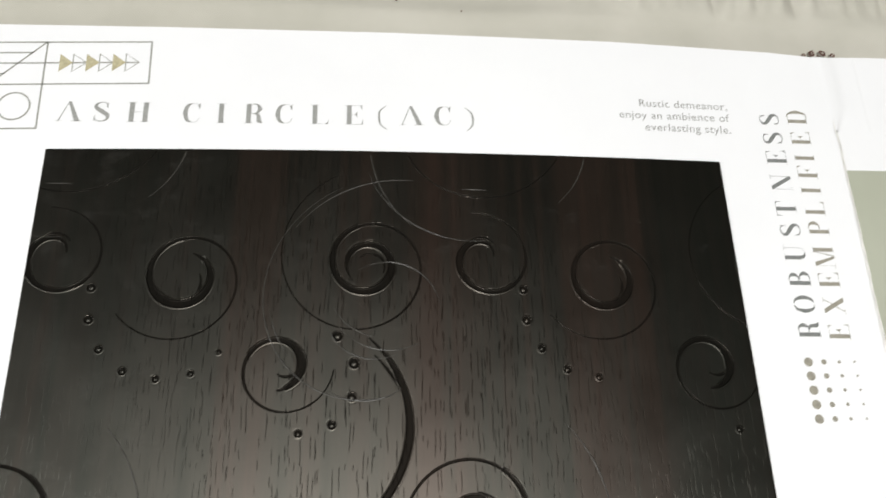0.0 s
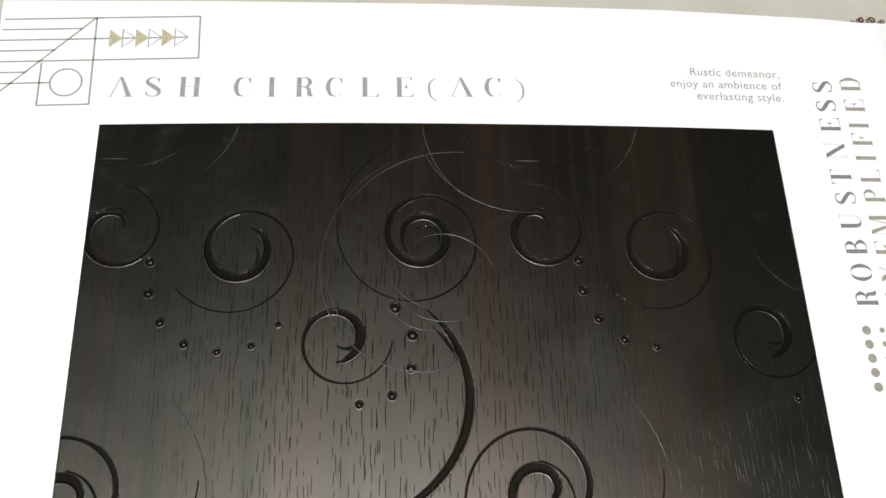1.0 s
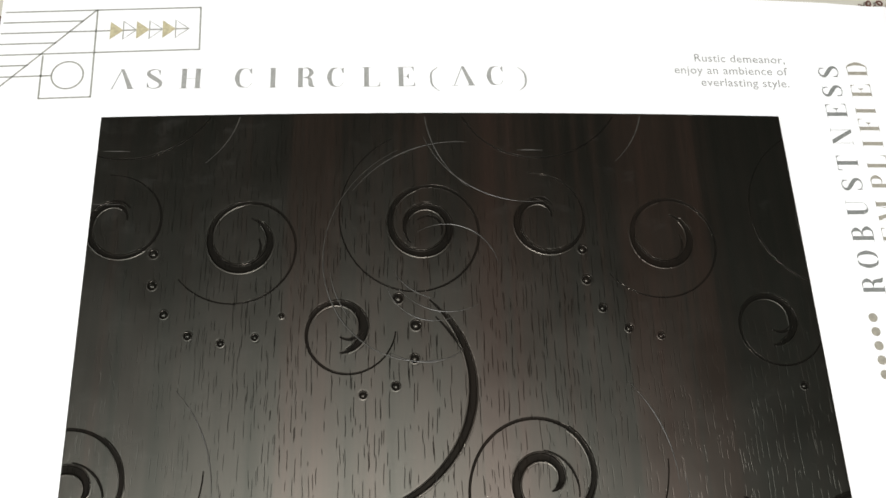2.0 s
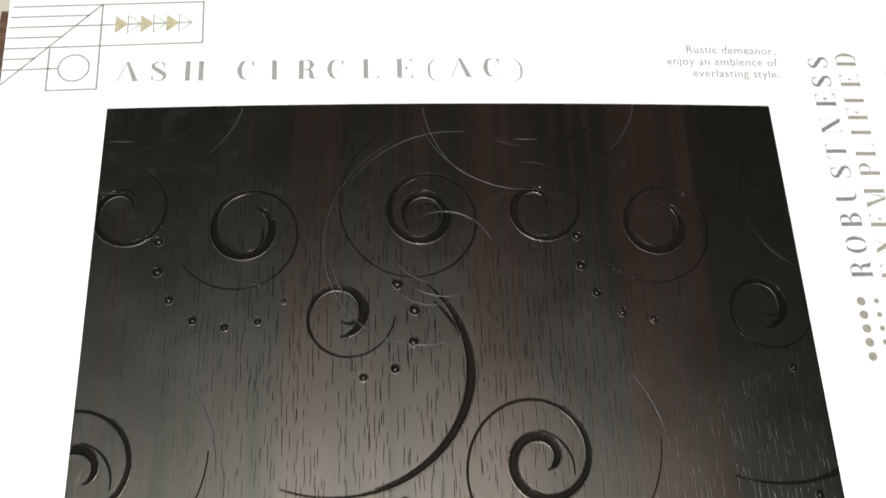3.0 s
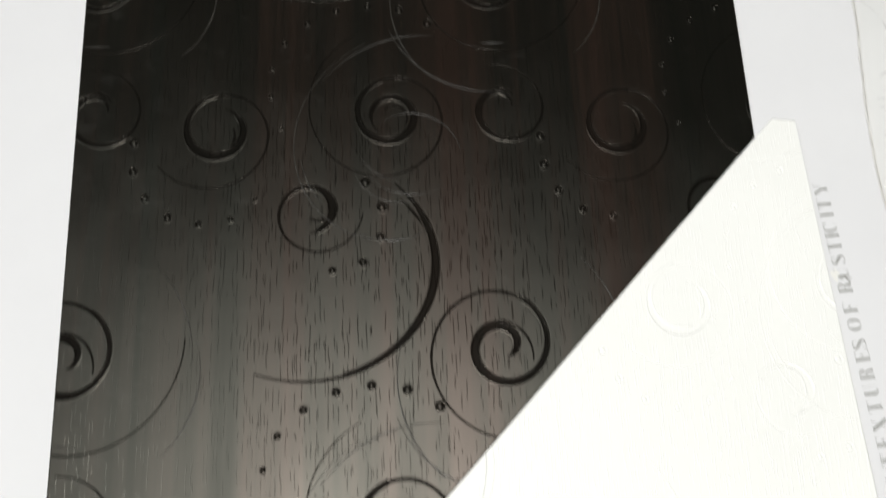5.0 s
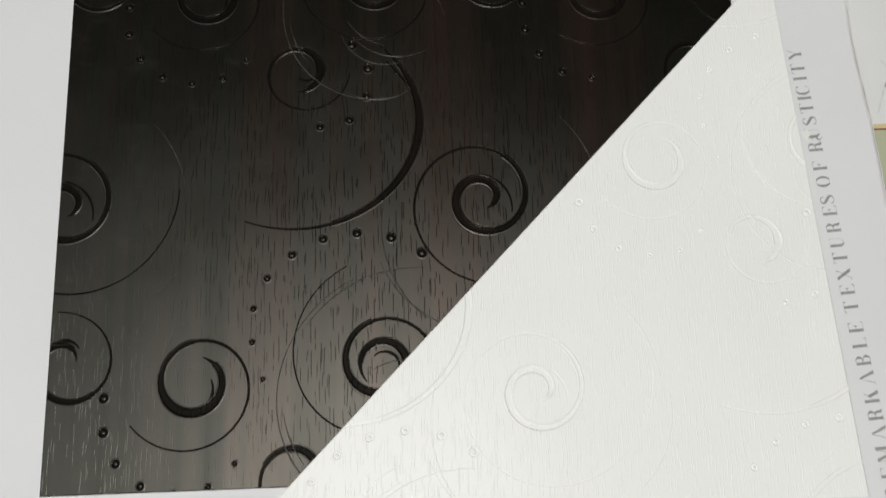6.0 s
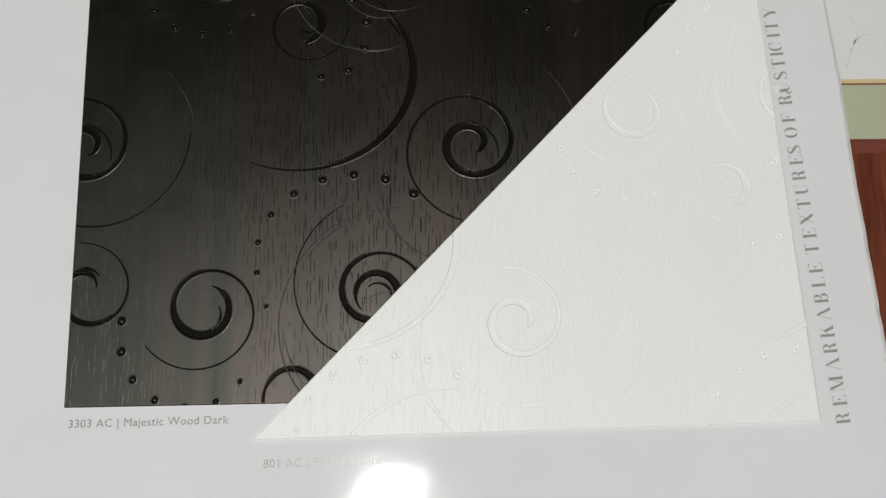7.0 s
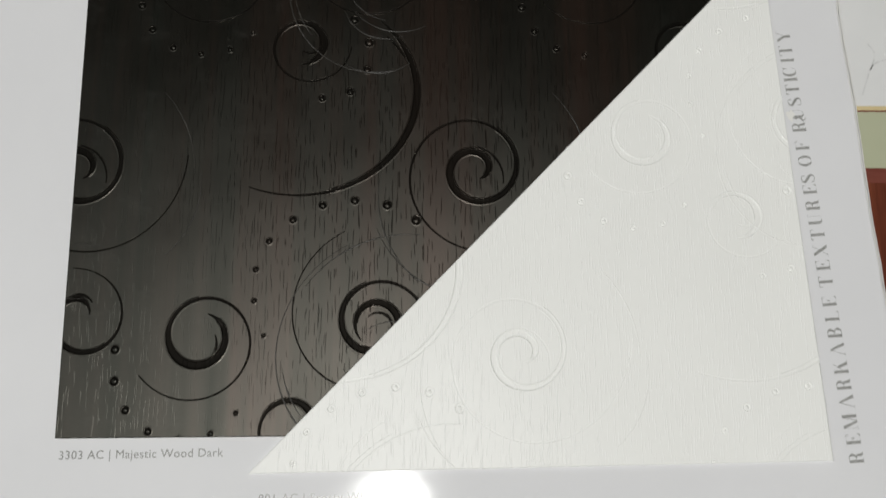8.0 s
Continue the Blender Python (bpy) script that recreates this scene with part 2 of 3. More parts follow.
def tape(points, widths, thick=0.00006, closed=False):
    """A flat printed stroke of varying width along points, as verts and faces."""
    pts = [Vector((x, y)) for x, y in points]
    k = len(pts)
    verts, faces = [], []
    for i, p in enumerate(pts):
        a = pts[i - 1] if i or closed else p
        b = pts[(i + 1) % k] if i < k - 1 or closed else p
        d = (b - a).normalized()
        nrm = Vector((-d.y, d.x)) * widths[i] / 2
        verts += [(p.x + nrm.x, p.y + nrm.y, thick), (p.x - nrm.x, p.y - nrm.y, thick)]
    for i in range(k if closed else k - 1):
        j = (i + 1) % k
        faces.append((2 * i, 2 * i + 1, 2 * j + 1, 2 * j))
    return verts, faces


def merged(pieces):
    verts, faces = [], []
    for v, f in pieces:
        b = len(verts)
        verts += v
        faces += [tuple(i + b for i in q) for q in f]
    return verts, faces


def smooth_line(points, steps=6):
    """Catmull-Rom points through the given ones."""
    p = [np.array(q, float) for q in points]
    p = [2 * p[0] - p[1]] + p + [2 * p[-1] - p[-2]]
    out = []
    for i in range(1, len(p) - 2):
        for s in np.arange(steps) / steps:
            a, b, c, d = p[i - 1], p[i], p[i + 1], p[i + 2]
            out.append(0.5 * (2 * b + (c - a) * s + (2 * a - 5 * b + 4 * c - d) * s * s + (3 * b - a - 3 * c + d) * s ** 3))
    return out + [p[-2]]


# ---- the room ----
def setting(name, verts_faces, material, label, category):
    return tagged(new(name, mesh_of(name, *verts_faces, material)), label, category, kind="structure")


GROUND = -0.0262
setting("floor", box(-1.8, -2.2, GROUND - 0.1, 2.0, 1.8, GROUND - 0.0012), FLOOR, "plain stone floor under the cloth", "floor")
setting("ceiling", box(-1.8, -2.2, CEILING, 2.0, 1.8, CEILING + 0.1), PLASTER, "plain white plaster ceiling", "ceiling")
setting("wall_north", box(-1.9, 1.8, GROUND - 0.1, 2.1, 1.9, CEILING + 0.1), PLASTER, "plain off-white plaster wall", "wall")
setting("wall_south", box(-1.9, -2.3, GROUND - 0.1, 2.1, -2.2, CEILING + 0.1), PLASTER, "plain off-white plaster wall", "wall")
WIN = (-1.0, 0.2, 1.12, 2.32)     # the added, unseen window opening: y from, y to, z from, z to
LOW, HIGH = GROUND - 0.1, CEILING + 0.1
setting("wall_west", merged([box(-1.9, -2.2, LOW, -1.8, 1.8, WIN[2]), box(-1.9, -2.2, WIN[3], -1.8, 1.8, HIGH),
                             box(-1.9, -2.2, WIN[2], -1.8, WIN[0], WIN[3]), box(-1.9, WIN[1], WIN[2], -1.8, 1.8, WIN[3])]), PLASTER, "plain off-white plaster wall with an added, unseen window opening", "wall")
window = setting("added_window_1", box(-1.92, WIN[0], WIN[2] - 0.03, -1.76, WIN[1], WIN[2] + 0.004), LAMP_WHITE, "plain white sill and frame of an unseen window, added for side light", "window")
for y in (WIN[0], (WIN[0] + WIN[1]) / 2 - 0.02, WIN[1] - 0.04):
    part("added_window_frame", mesh_of("added_window_frame", *box(-1.87, y, WIN[2] + 0.006, -1.83, y + 0.04, WIN[3]), LAMP_WHITE), window)
setting("wall_east", box(2.0, -2.2, GROUND - 0.1, 2.1, 1.8, CEILING + 0.1), PLASTER, "plain off-white plaster wall", "wall")


def round_ring(r0, r1, z0, z1, n=48):
    verts, faces = [], []
    for r, z in ((r1, z1), (r1, z0), (r0, z0), (r0, z1)):
        verts += [(r * math.cos(2 * math.pi * i / n), r * math.sin(2 * math.pi * i / n), z) for i in range(n)]
    for k in range(4):
        for i in range(n):
            j = (i + 1) % n
            faces.append((k * n + i, k * n + j, ((k + 1) % 4) * n + j, ((k + 1) % 4) * n + i))
    return verts, faces


lamp = thing("ceiling_lamp", pose(LAMP[0], LAMP[1], CEILING - 0.06), "round white ceiling lamp fixed to the ceiling", "lamp")
part("housing", mesh_of("housing", *round_ring(0.070, 0.090, -0.004, 0.06), LAMP_WHITE, True), lamp)


# ---- the cloth ----
def cloth_mesh():
    xs = np.concatenate([np.linspace(-0.75, 0.19, 120), np.linspace(0.191, 0.56, 360), np.linspace(0.57, 1.0, 60)])
    ys = np.concatenate([np.linspace(-0.95, 0.05, 110), np.linspace(0.0515, 0.15, 70), np.linspace(0.155, 0.75, 80)])
    n, m = len(xs), len(ys)
    verts, faces = [], []
    for y in ys:
        for x in xs:
            z = 0.0012 * noise.noise((x * 9, y * 9, 0.3)) + 0.0006 * noise.noise((x * 30, y * 24, 2.0))
            fold = min(max((y - 0.092 + 0.02 * (x - 0.25) - 0.008 * noise.noise((x * 9, 3.0, 0))) / 0.010, 0), 1) * min(max((x - 0.20) / 0.06, 0), 1)
            z += fold * (0.0050 * abs(noise.noise((x * 62 + 3 * y, y * 5, 7))) + 0.0035 * noise.noise((x * 130, y * 7, 4)) + 0.0022)
            ridge = math.exp(-((y - 0.090 - 0.02 * noise.noise((x * 5, 1.0, 5))) / 0.006) ** 2)
            z += 0.002 * ridge
            inside = max(0.0, 1 - max(abs(x - 0.29) - 0.36, abs(y + 0.2) - 0.25, 0) / 0.03)
            verts.append((x, y, GROUND + max(z, -0.0008) * (1 - inside) + 0.0))
    for j in range(m - 1):
        for i in range(n - 1):
            a = j * n + i
            faces.append((a, a + 1, a + n + 1, a + n))
    return mesh_of("weave", verts, faces, CLOTH, True)


cloth = thing("tablecloth", pose(0, 0, 0), "rumpled off-white cotton cloth spread under the catalogue", "cloth")
part("weave", cloth_mesh(), cloth)


def petal(r, bend):
    pts = [(math.cos(a) * r * (1.0 + 0.25 * math.sin(3 * a + bend)), math.sin(a) * r * 0.75) for a in np.linspace(0, 2 * math.pi, 14)[:-1]]
    return tape(pts, [r * 0.75] * len(pts), 0.0004, True)


FLOWER = mesh_of("stitched_flower", *petal(0.0016, 0.6), BROWN_THREAD)
for k, (x, y, size) in enumerate(((0.3340, 0.0718, 0.50), (0.3384, 0.0728, 0.85), (0.3440, 0.0732, 0.85), (0.3488, 0.0722, 0.65), (0.3412, 0.0712, 0.40))):
    part("stitched_flower", FLOWER, cloth, "brown embroidered petal", pose(x, y, GROUND + 0.0014, 0, 0, 70 * k) @ Matrix.Diagonal((size, size, 1, 1)))
SPECK = mesh_of("thread_speck", *tape([(-0.0007, 0), (0, 0.0002), (0.0007, 0)], [0.0003, 0.0007, 0.0003], 0.0004), BROWN_THREAD)
for x, y, a in ((0.167, 0.0905, 70), (0.136, 0.0955, 10), (0.388, 0.103, 20)):
    part("thread_speck", SPECK, cloth, "small dark speck", pose(x, y, GROUND + 0.0016, 0, 0, a))


# ---- the catalogue ----
PAGE = -0.0009     # top of the page; the samples stand proud of it
catalogue = thing("catalogue", pose(0, 0, 0), "open sample catalogue with thick white coated pages on the cloth", "book")


def page_edge(y):
    """The free inner edge of the left page, which bows outward towards the reader."""
    bow = np.interp(-y, (-0.06, 0.10, 0.16, 0.20, 0.225, 0.266, 0.30, 0.366, 0.56), (0.3247, 0.3243, 0.3225, 0.3195, 0.3188, 0.3215, 0.3228, 0.3270, 0.342))
    return bow + 0.00035 * noise.noise((y * 70, 0.4, 0))


cover = part("cover", mesh_of("cover", *box(-0.0600, -0.560, GROUND + 0.0022, 0.70, 0.0605, GROUND + 0.0062, 0.0008), COVER), catalogue, "dark brown board cover")
block = part("page_block", mesh_of("page_block", *merged([box(-0.043 + 0.0006 * k, -0.545, -0.0198 + 0.0024 * k, 0.3195, 0.0528 + 0.0002 * (k % 2), -0.0182 + 0.0024 * k, 0.0002) for k in range(7)]), PAPER_EDGE), catalogue, "stack of thick white pages beneath")

ys = np.linspace(-0.550, 0.0535, 130)
outline = [(-0.0345, -0.550)] + [(page_edge(y), y) for y in ys]
outline += [(0.30, 0.0556), (0.23, 0.0586), (0.135, 0.0596), (0.04, 0.0588), (-0.0455, 0.0572), (-0.0443, 0.030), (-0.0400, -0.06), (-0.0375, -0.12)]
left_page = part("left_page", mesh_of("left_page", *slab(outline, PAGE - 0.0016, PAGE), PAPER), catalogue, "white coated page")

def beside(y0, y1, x1, z0, z1, off=0.0014):
    """A flat piece of the right page whose inner border follows the split."""
    line = [(page_edge(y) + off, y) for y in np.linspace(y1, y0, max(3, int((y1 - y0) / 0.004)))]
    return slab(line + [(x1, y0), (x1, y1)], z0, z1)


RP = PAGE - 0.0010     # top of the right page
fold = [(0.3212, 0.0542), (0.3212, 0.0200)] + [(page_edge(y) + 0.0009, y) for y in np.linspace(0.0180, -0.550, 140)]
right_page = part("right_page", mesh_of("right_page", *slab(fold + [(0.665, -0.550), (0.665, 0.0556), (0.345, 0.0550)], RP - 0.0014, RP), PAPER), catalogue, "white coated page with a printed room picture")
part("page_block", mesh_of("page_block_right", *merged([box(0.3205, -0.545, -0.0198 + 0.0024 * k, 0.662 - 0.0006 * k, 0.0532, -0.0182 + 0.0024 * k, 0.0002) for k in range(6)]), PAPER_EDGE), catalogue)

# the crease where both pages still hang together at the head
verts, faces = [], []
hy, hx = np.linspace(0.0165, 0.0538, 34), np.linspace(0.3180, 0.3420, 61)
for y in hy:
    narrow = min(1.0, (y - 0.0160) / 0.012)
    mid = 0.3243 + 0.0004 * noise.noise((y * 50, 0, 2))
    for x in hx:
        fall = 1 / (1 + math.exp(-(x - mid - 0.0015 - 0.0045 * narrow) / (0.0012 * narrow + 0.0002)))
        ridge = 0.00010 * math.exp(-((x - mid - 0.001) / 0.0016) ** 2)
        low = 0.0002 if x > 0.3415 else 0.00008 * max(0.0, 1 - (x - 0.3180) / 0.0045)
        verts.append((x, y, PAGE + 0.00006 - 0.00098 * fall + ridge * narrow - low))
for b in range(len(hy) - 1):
    for a in range(len(hx) - 1):
        k = b * len(hx) + a
        faces.append((k, k + 1, k + len(hx) + 1, k + len(hx)))
part("crease", mesh_of("crease", verts, faces, PAPER, True), catalogue, "creased white paper fold")

edge_y = np.linspace(-0.545, 0.021, 500)
strip = []
for shift, z, w, seed in ((-0.0001, PAGE + 0.00035, 0.0006, 0.0), (0.0012, PAGE - 0.0005, 0.0005, 4.0)):
    strip.append(tape([(page_edge(y) + shift + 0.00025 * noise.noise((y * 160, seed, 1)), y) for y in edge_y],
                      [w * (0.7 + 0.9 * abs(noise.noise((y * 120, seed, 3)))) for y in edge_y], z))
part("frayed_edge", mesh_of("frayed_edge", *merged(strip), PAPER_EDGE), left_page, "frayed white paper edge")

# the picture printed on the right page
picture = part("printed_picture", mesh_of("printed_picture", *beside(-0.470, -0.0020, 0.645, RP, RP + 0.00004), PHOTO_GREEN), right_page, "printed picture of a room with a grey-green wall")


def printed(name, y0, y1, material, label, lift=0.00008):
    part(name, mesh_of(name, *beside(y0, y1, 0.645, RP + 0.00004, RP + lift), material), picture, label)


printed("printed_furnishing", -0.2657, -0.1280, PHOTO_PALE, "pale grey printed area")
printed("printed_shelf", -0.2676, -0.2657, PHOTO_YELLOW, "yellow printed shelf edge", 0.00009)
printed("printed_shadow", -0.2683, -0.2676, PHOTO_RAIL, "dark printed shadow line", 0.00009)
printed("printed_wall", -0.2925, -0.2683, PHOTO_SAGE, "sage green printed wall")
printed("printed_rail", -0.2988, -0.2925, PHOTO_RAIL, "red-brown printed rail", 0.00009)
printed("printed_wood", -0.4700, -0.2988, PHOTO_WOOD, "dark red-brown printed wood")
for pts in ([(0.326, -0.262), (0.331, -0.2495), (0.335, -0.246), (0.342, -0.2445)], [(0.331, -0.2495), (0.3335, -0.243), (0.331, -0.238)],
            [(0.327, -0.150), (0.334, -0.158), (0.337, -0.170), (0.335, -0.181), (0.329, -0.186)], [(0.326, -0.196), (0.345, -0.1955)], [(0.326, -0.200), (0.345, -0.1998)]):
    line = smooth_line(pts)
    part("printed_line", mesh_of("printed_line", *tape(line, [0.0006] * len(line), RP + 0.00012), INK_PALE), picture, "faint grey printed line")


# ---- printing on the left page ----
def stroke(pts, widths):
    line = smooth_line(pts, 7)
    w = np.interp(np.linspace(0, 1, len(line)), np.linspace(0, 1, len(widths)), widths)
    return tape([tuple(p) for p in line], w)


def bar(x0, y0, x1, y1):
    return [(x0, y0, 0.00006), (x1, y0, 0.00006), (x1, y1, 0.00006), (x0, y1, 0.00006)], [(0, 1, 2, 3)]


def poly(*pts):
    return [(x, y, 0.00006) for x, y in pts], [tuple(range(len(pts)))]


TH, HL = 0.19, 0.017        # thick stem and hairline of the display letters


def stem(x):
    return [bar(x, 0, x + TH, 1)]


def feet(x, y=0.0):
    return [bar(x - 0.08, y, x + TH + 0.08, y + HL)]


def bowl(x, y0, y1, r):
    m = (y0 + y1) / 2
    return [stroke([(x, y1 - 0.015), (x + r * 0.65, y1 - 0.03), (x + r, m), (x + r * 0.65, y0 + 0.03), (x, y0 + 0.015)], [HL, 0.07, TH, 0.07, HL])]


def tick(x, y, d):
    return [poly((x, y), (x, y + 0.26 * d), (x - 0.05, y + 0.06 * d), (x - 0.16, y))] if d > 0 else [poly((x - 0.16, y), (x - 0.05, y + 0.06 * d), (x, y + 0.26 * d), (x, y))]


def glyph(c):
    """Strokes of a stencil display letter on a baseline of 0 with a height of 1, and its advance."""
    if c == "A":
        return [poly((0.40, 1), (0.52, 1), (0.93, 0), (0.72, 0)), poly((0.08, 0), (0.12, 0), (0.43, 0.90), (0.41, 0.94)), bar(0, 0, 0.24, HL), bar(0.62, 0, 1.0, HL)], 1.0
    if c == "S":
        return [stroke([(0.53, 0.70), (0.50, 0.90), (0.34, 0.985), (0.13, 0.90), (0.10, 0.72), (0.32, 0.53), (0.55, 0.33), (0.55, 0.12), (0.34, 0.015), (0.12, 0.09), (0.07, 0.30)],
                       [0.02, 0.04, 0.035, 0.09, 0.16, 0.20, 0.17, 0.09, 0.035, 0.04, 0.02])] + [poly((0.55, 0.98), (0.55, 0.70), (0.49, 0.86)), poly((0.05, 0.02), (0.05, 0.30), (0.11, 0.14))], 0.64
    if c == "H":
        return stem(0.08) + stem(0.62) + feet(0.08) + feet(0.62) + feet(0.08, 1 - HL) + feet(0.62, 1 - HL) + [bar(0.27, 0.5, 0.62, 0.5 + HL)], 0.9
    if c == "C":
        return [stroke([(0.40, 0.985), (0.20, 0.88), (0.10, 0.5), (0.20, 0.12), (0.40, 0.015)], [0.02, 0.13, TH, 0.13, 0.02]),
                stroke([(0.40, 0.985), (0.56, 0.95), (0.66, 0.72)], [HL, HL, 0.02]), stroke([(0.40, 0.015), (0.56, 0.05), (0.68, 0.26)], [HL, HL, 0.02]),
                poly((0.68, 1.0), (0.68, 0.68), (0.58, 0.90))], 0.72
    if c == "I":
        return stem(0.05) + feet(0.05) + feet(0.05, 1 - HL), 0.30
    if c == "R":
        return stem(0.08) + feet(0.08) + bowl(0.27, 0.5, 1.0, 0.34) + [stroke([(0.36, 0.50), (0.55, 0.42), (0.60, 0.12), (0.74, 0.01)], [HL, 0.14, TH, 0.03])], 0.76
    if c == "L":
        return stem(0.08) + feet(0.08) + feet(0.08, 1 - HL) + [bar(0.27, 0, 0.70, HL)] + tick(0.72, 0, 1), 0.74
    if c == "E":
        return stem(0.08) + feet(0.08) + [bar(0.0, 1 - HL, 0.68, 1), bar(0.27, 0, 0.72, HL), bar(0.27, 0.49, 0.50, 0.49 + HL)] + tick(0.74, 0, 1) + tick(0.70, 1, -1) + [poly((0.50, 0.36), (0.50, 0.66), (0.40, 0.51))], 0.78
    if c == "F":
        return stem(0.08) + feet(0.08) + [bar(0.0, 1 - HL, 0.68, 1), bar(0.27, 0.49, 0.50, 0.49 + HL)] + tick(0.70, 1, -1) + [poly((0.50, 0.36), (0.50, 0.66), (0.40, 0.51))], 0.72
    if c == "(":
        return [stroke([(0.38, 1.0), (0.12, 0.72), (0.08, 0.38), (0.14, 0.02), (0.40, -0.26)], [0.02, 0.07, 0.09, 0.07, 0.02])], 0.42
    if c == ")":
        return [stroke([(0.04, 0.95), (0.30, 0.66), (0.36, 0.30), (0.30, -0.04), (0.06, -0.30)], [0.02, 0.07, 0.09, 0.07, 0.02])], 0.42
    if c == "O":
        return [stroke([(0.38, 0.985), (0.19, 0.86), (0.10, 0.5), (0.19, 0.14), (0.38, 0.015)], [0.02, 0.12, TH, 0.12, 0.02]),
                stroke([(0.46, 0.985), (0.65, 0.86), (0.74, 0.5), (0.65, 0.14), (0.46, 0.015)], [0.02, 0.12, TH, 0.12, 0.02])], 0.84
    if c == "B":
        return stem(0.08) + feet(0.08) + bowl(0.27, 0.53, 1.0, 0.32) + bowl(0.27, 0.0, 0.50, 0.38), 0.78
    if c == "U":
        return [bar(0.08, 0.20, 0.08 + TH, 1 - HL)] + feet(0.08, 1 - HL) + [stroke([(0.175, 0.195), (0.28, 0.04), (0.46, 0.02), (0.62, 0.12), (0.66, 0.35), (0.66, 1.0)], [TH, 0.10, HL, HL, HL, HL]), bar(0.56, 1 - HL, 0.78, 1)], 0.84
    if c == "T":
        return stem(0.29) + feet(0.29) + [bar(0.02, 1 - HL, 0.76, 1)] + tick(0.76, 1, -1) + [poly((0.02, 1), (0.18, 1), (0.07, 0.94), (0.02, 0.74))], 0.80
    if c == "N":
        return [poly((0.08, 1), (0.30, 1), (0.86, 0), (0.66, 0)), bar(0.12, 0, 0.12 + HL, 0.92), bar(0.80, 0.1, 0.80 + HL, 1), bar(0.02, 0, 0.26, HL), bar(0.68, 1 - HL, 0.94, 1)], 0.96
    if c == "X":
        return [poly((0.06, 1), (0.28, 1), (0.84, 0), (0.62, 0)), poly((0.12, 0), (0.16, 0), (0.42, 0.44), (0.40, 0.48)), poly((0.50, 0.56), (0.52, 0.52), (0.76, 1), (0.72, 1)), bar(0, 0, 0.26, HL), bar(0.60, 1 - HL, 0.86, 1)], 0.88
    if c == "M":
        return [poly((0.10, 1), (0.31, 1), (0.62, 0), (0.50, 0)), bar(0.12, 0, 0.12 + HL, 0.92), poly((0.60, 0.06), (0.64, 0.0), (0.86, 0.98), (0.84, 1))] + stem(0.84) + feet(0.84) + feet(0.84, 1 - HL) + [bar(0.02, 0, 0.26, HL)], 1.14
    if c == "P":
        return stem(0.08) + feet(0.08) + bowl(0.27, 0.46, 1.0, 0.36), 0.72
    if c == "D":
        return stem(0.08) + feet(0.08) + feet(0.08, 1 - HL) + bowl(0.30, 0.0, 1.0, 0.42), 0.86
    if c == "K":
        return stem(0.08) + feet(0.08) + feet(0.08, 1 - HL) + [poly((0.28, 0.42), (0.32, 0.42), (0.72, 1), (0.68, 1)), poly((0.42, 0.60), (0.54, 0.74), (0.86, 0), (0.63, 0)), bar(0.56, 0, 0.92, HL)], 0.92
    if c == "Y":
        return [poly((0.02, 1), (0.24, 1), (0.52, 0.46), (0.34, 0.46)), bar(0.34, 0, 0.34 + TH, 0.47), poly((0.52, 0.48), (0.55, 0.48), (0.80, 1), (0.76, 1)), bar(0.24, 0, 0.64, HL), bar(0.66, 1 - HL, 0.90, 1)], 0.88
    return [], 0.45


def lettering(name, words, start, end, height, material, parent, label, centres, wide=1.0):
    """Display lettering along a baseline from start to end, each letter about its centre; each letter is a part of the word."""
    start, end = Vector(start), Vector(end)
    run = end - start
    turn = math.degrees(math.atan2(run.y, run.x))
    word = part(name, None, parent, label)
    for c, mid in zip(words.replace(" ", ""), centres):
        strokes, a = glyph(c)
        v, f = merged(strokes)
        at = pose(start.x, start.y, PAGE, 0, 0, turn) @ pose(mid - a * height * wide / 2, 0, 0) @ Matrix.Diagonal((height * wide, height, 1, 1))
        part("letter", mesh_of("letter", v, f, material), word, "", at)
    return word


lettering("title", "ASH CIRCLE(AC)", (0.0013, 0.0128), (0.1680, 0.0149), 0.0089, INK, left_page, "grey stencil serif title",
          (0.0049, 0.0171, 0.0315, 0.0522, 0.0638, 0.0767, 0.0888, 0.1031, 0.1172, 0.1285, 0.1406, 0.1535, 0.1645), 1.12)
lettering("motto", "ROBUSTNESS", (0.2994, -0.0756), (0.2999, 0.0240), 0.0086, INK_DARK, left_page, "dark grey upright stencil lettering",
          (0.0039, 0.0143, 0.0248, 0.0358, 0.0456, 0.0551, 0.0669, 0.0788, 0.0877, 0.0968))
lettering("motto", "EXEMPLIFIED", (0.3113, -0.0756), (0.3124, 0.0270), 0.0084, INK_WARM, left_page, "warm grey upright stencil lettering",
          (0.0032, 0.0137, 0.0244, 0.0340, 0.0465, 0.0553, 0.0635, 0.0719, 0.0785, 0.0880, 0.0983))
lettering("motto", "REMARKABLE TEXTURES OF RUSTICITY", (0.3112, -0.4095), (0.2975, -0.2340), 0.0056, INK_SOFT, left_page, "grey upright stencil lettering",
          (0.0024, 0.0094, 0.0160, 0.0236, 0.0299, 0.0366, 0.0437, 0.0501, 0.0565, 0.0625, 0.0704, 0.0770, 0.0829, 0.0895, 0.0957, 0.1015, 0.1083, 0.1128,
           0.1203, 0.1268, 0.1347, 0.1406, 0.1458, 0.1514, 0.1557, 0.1590, 0.1643, 0.1687, 0.1749))


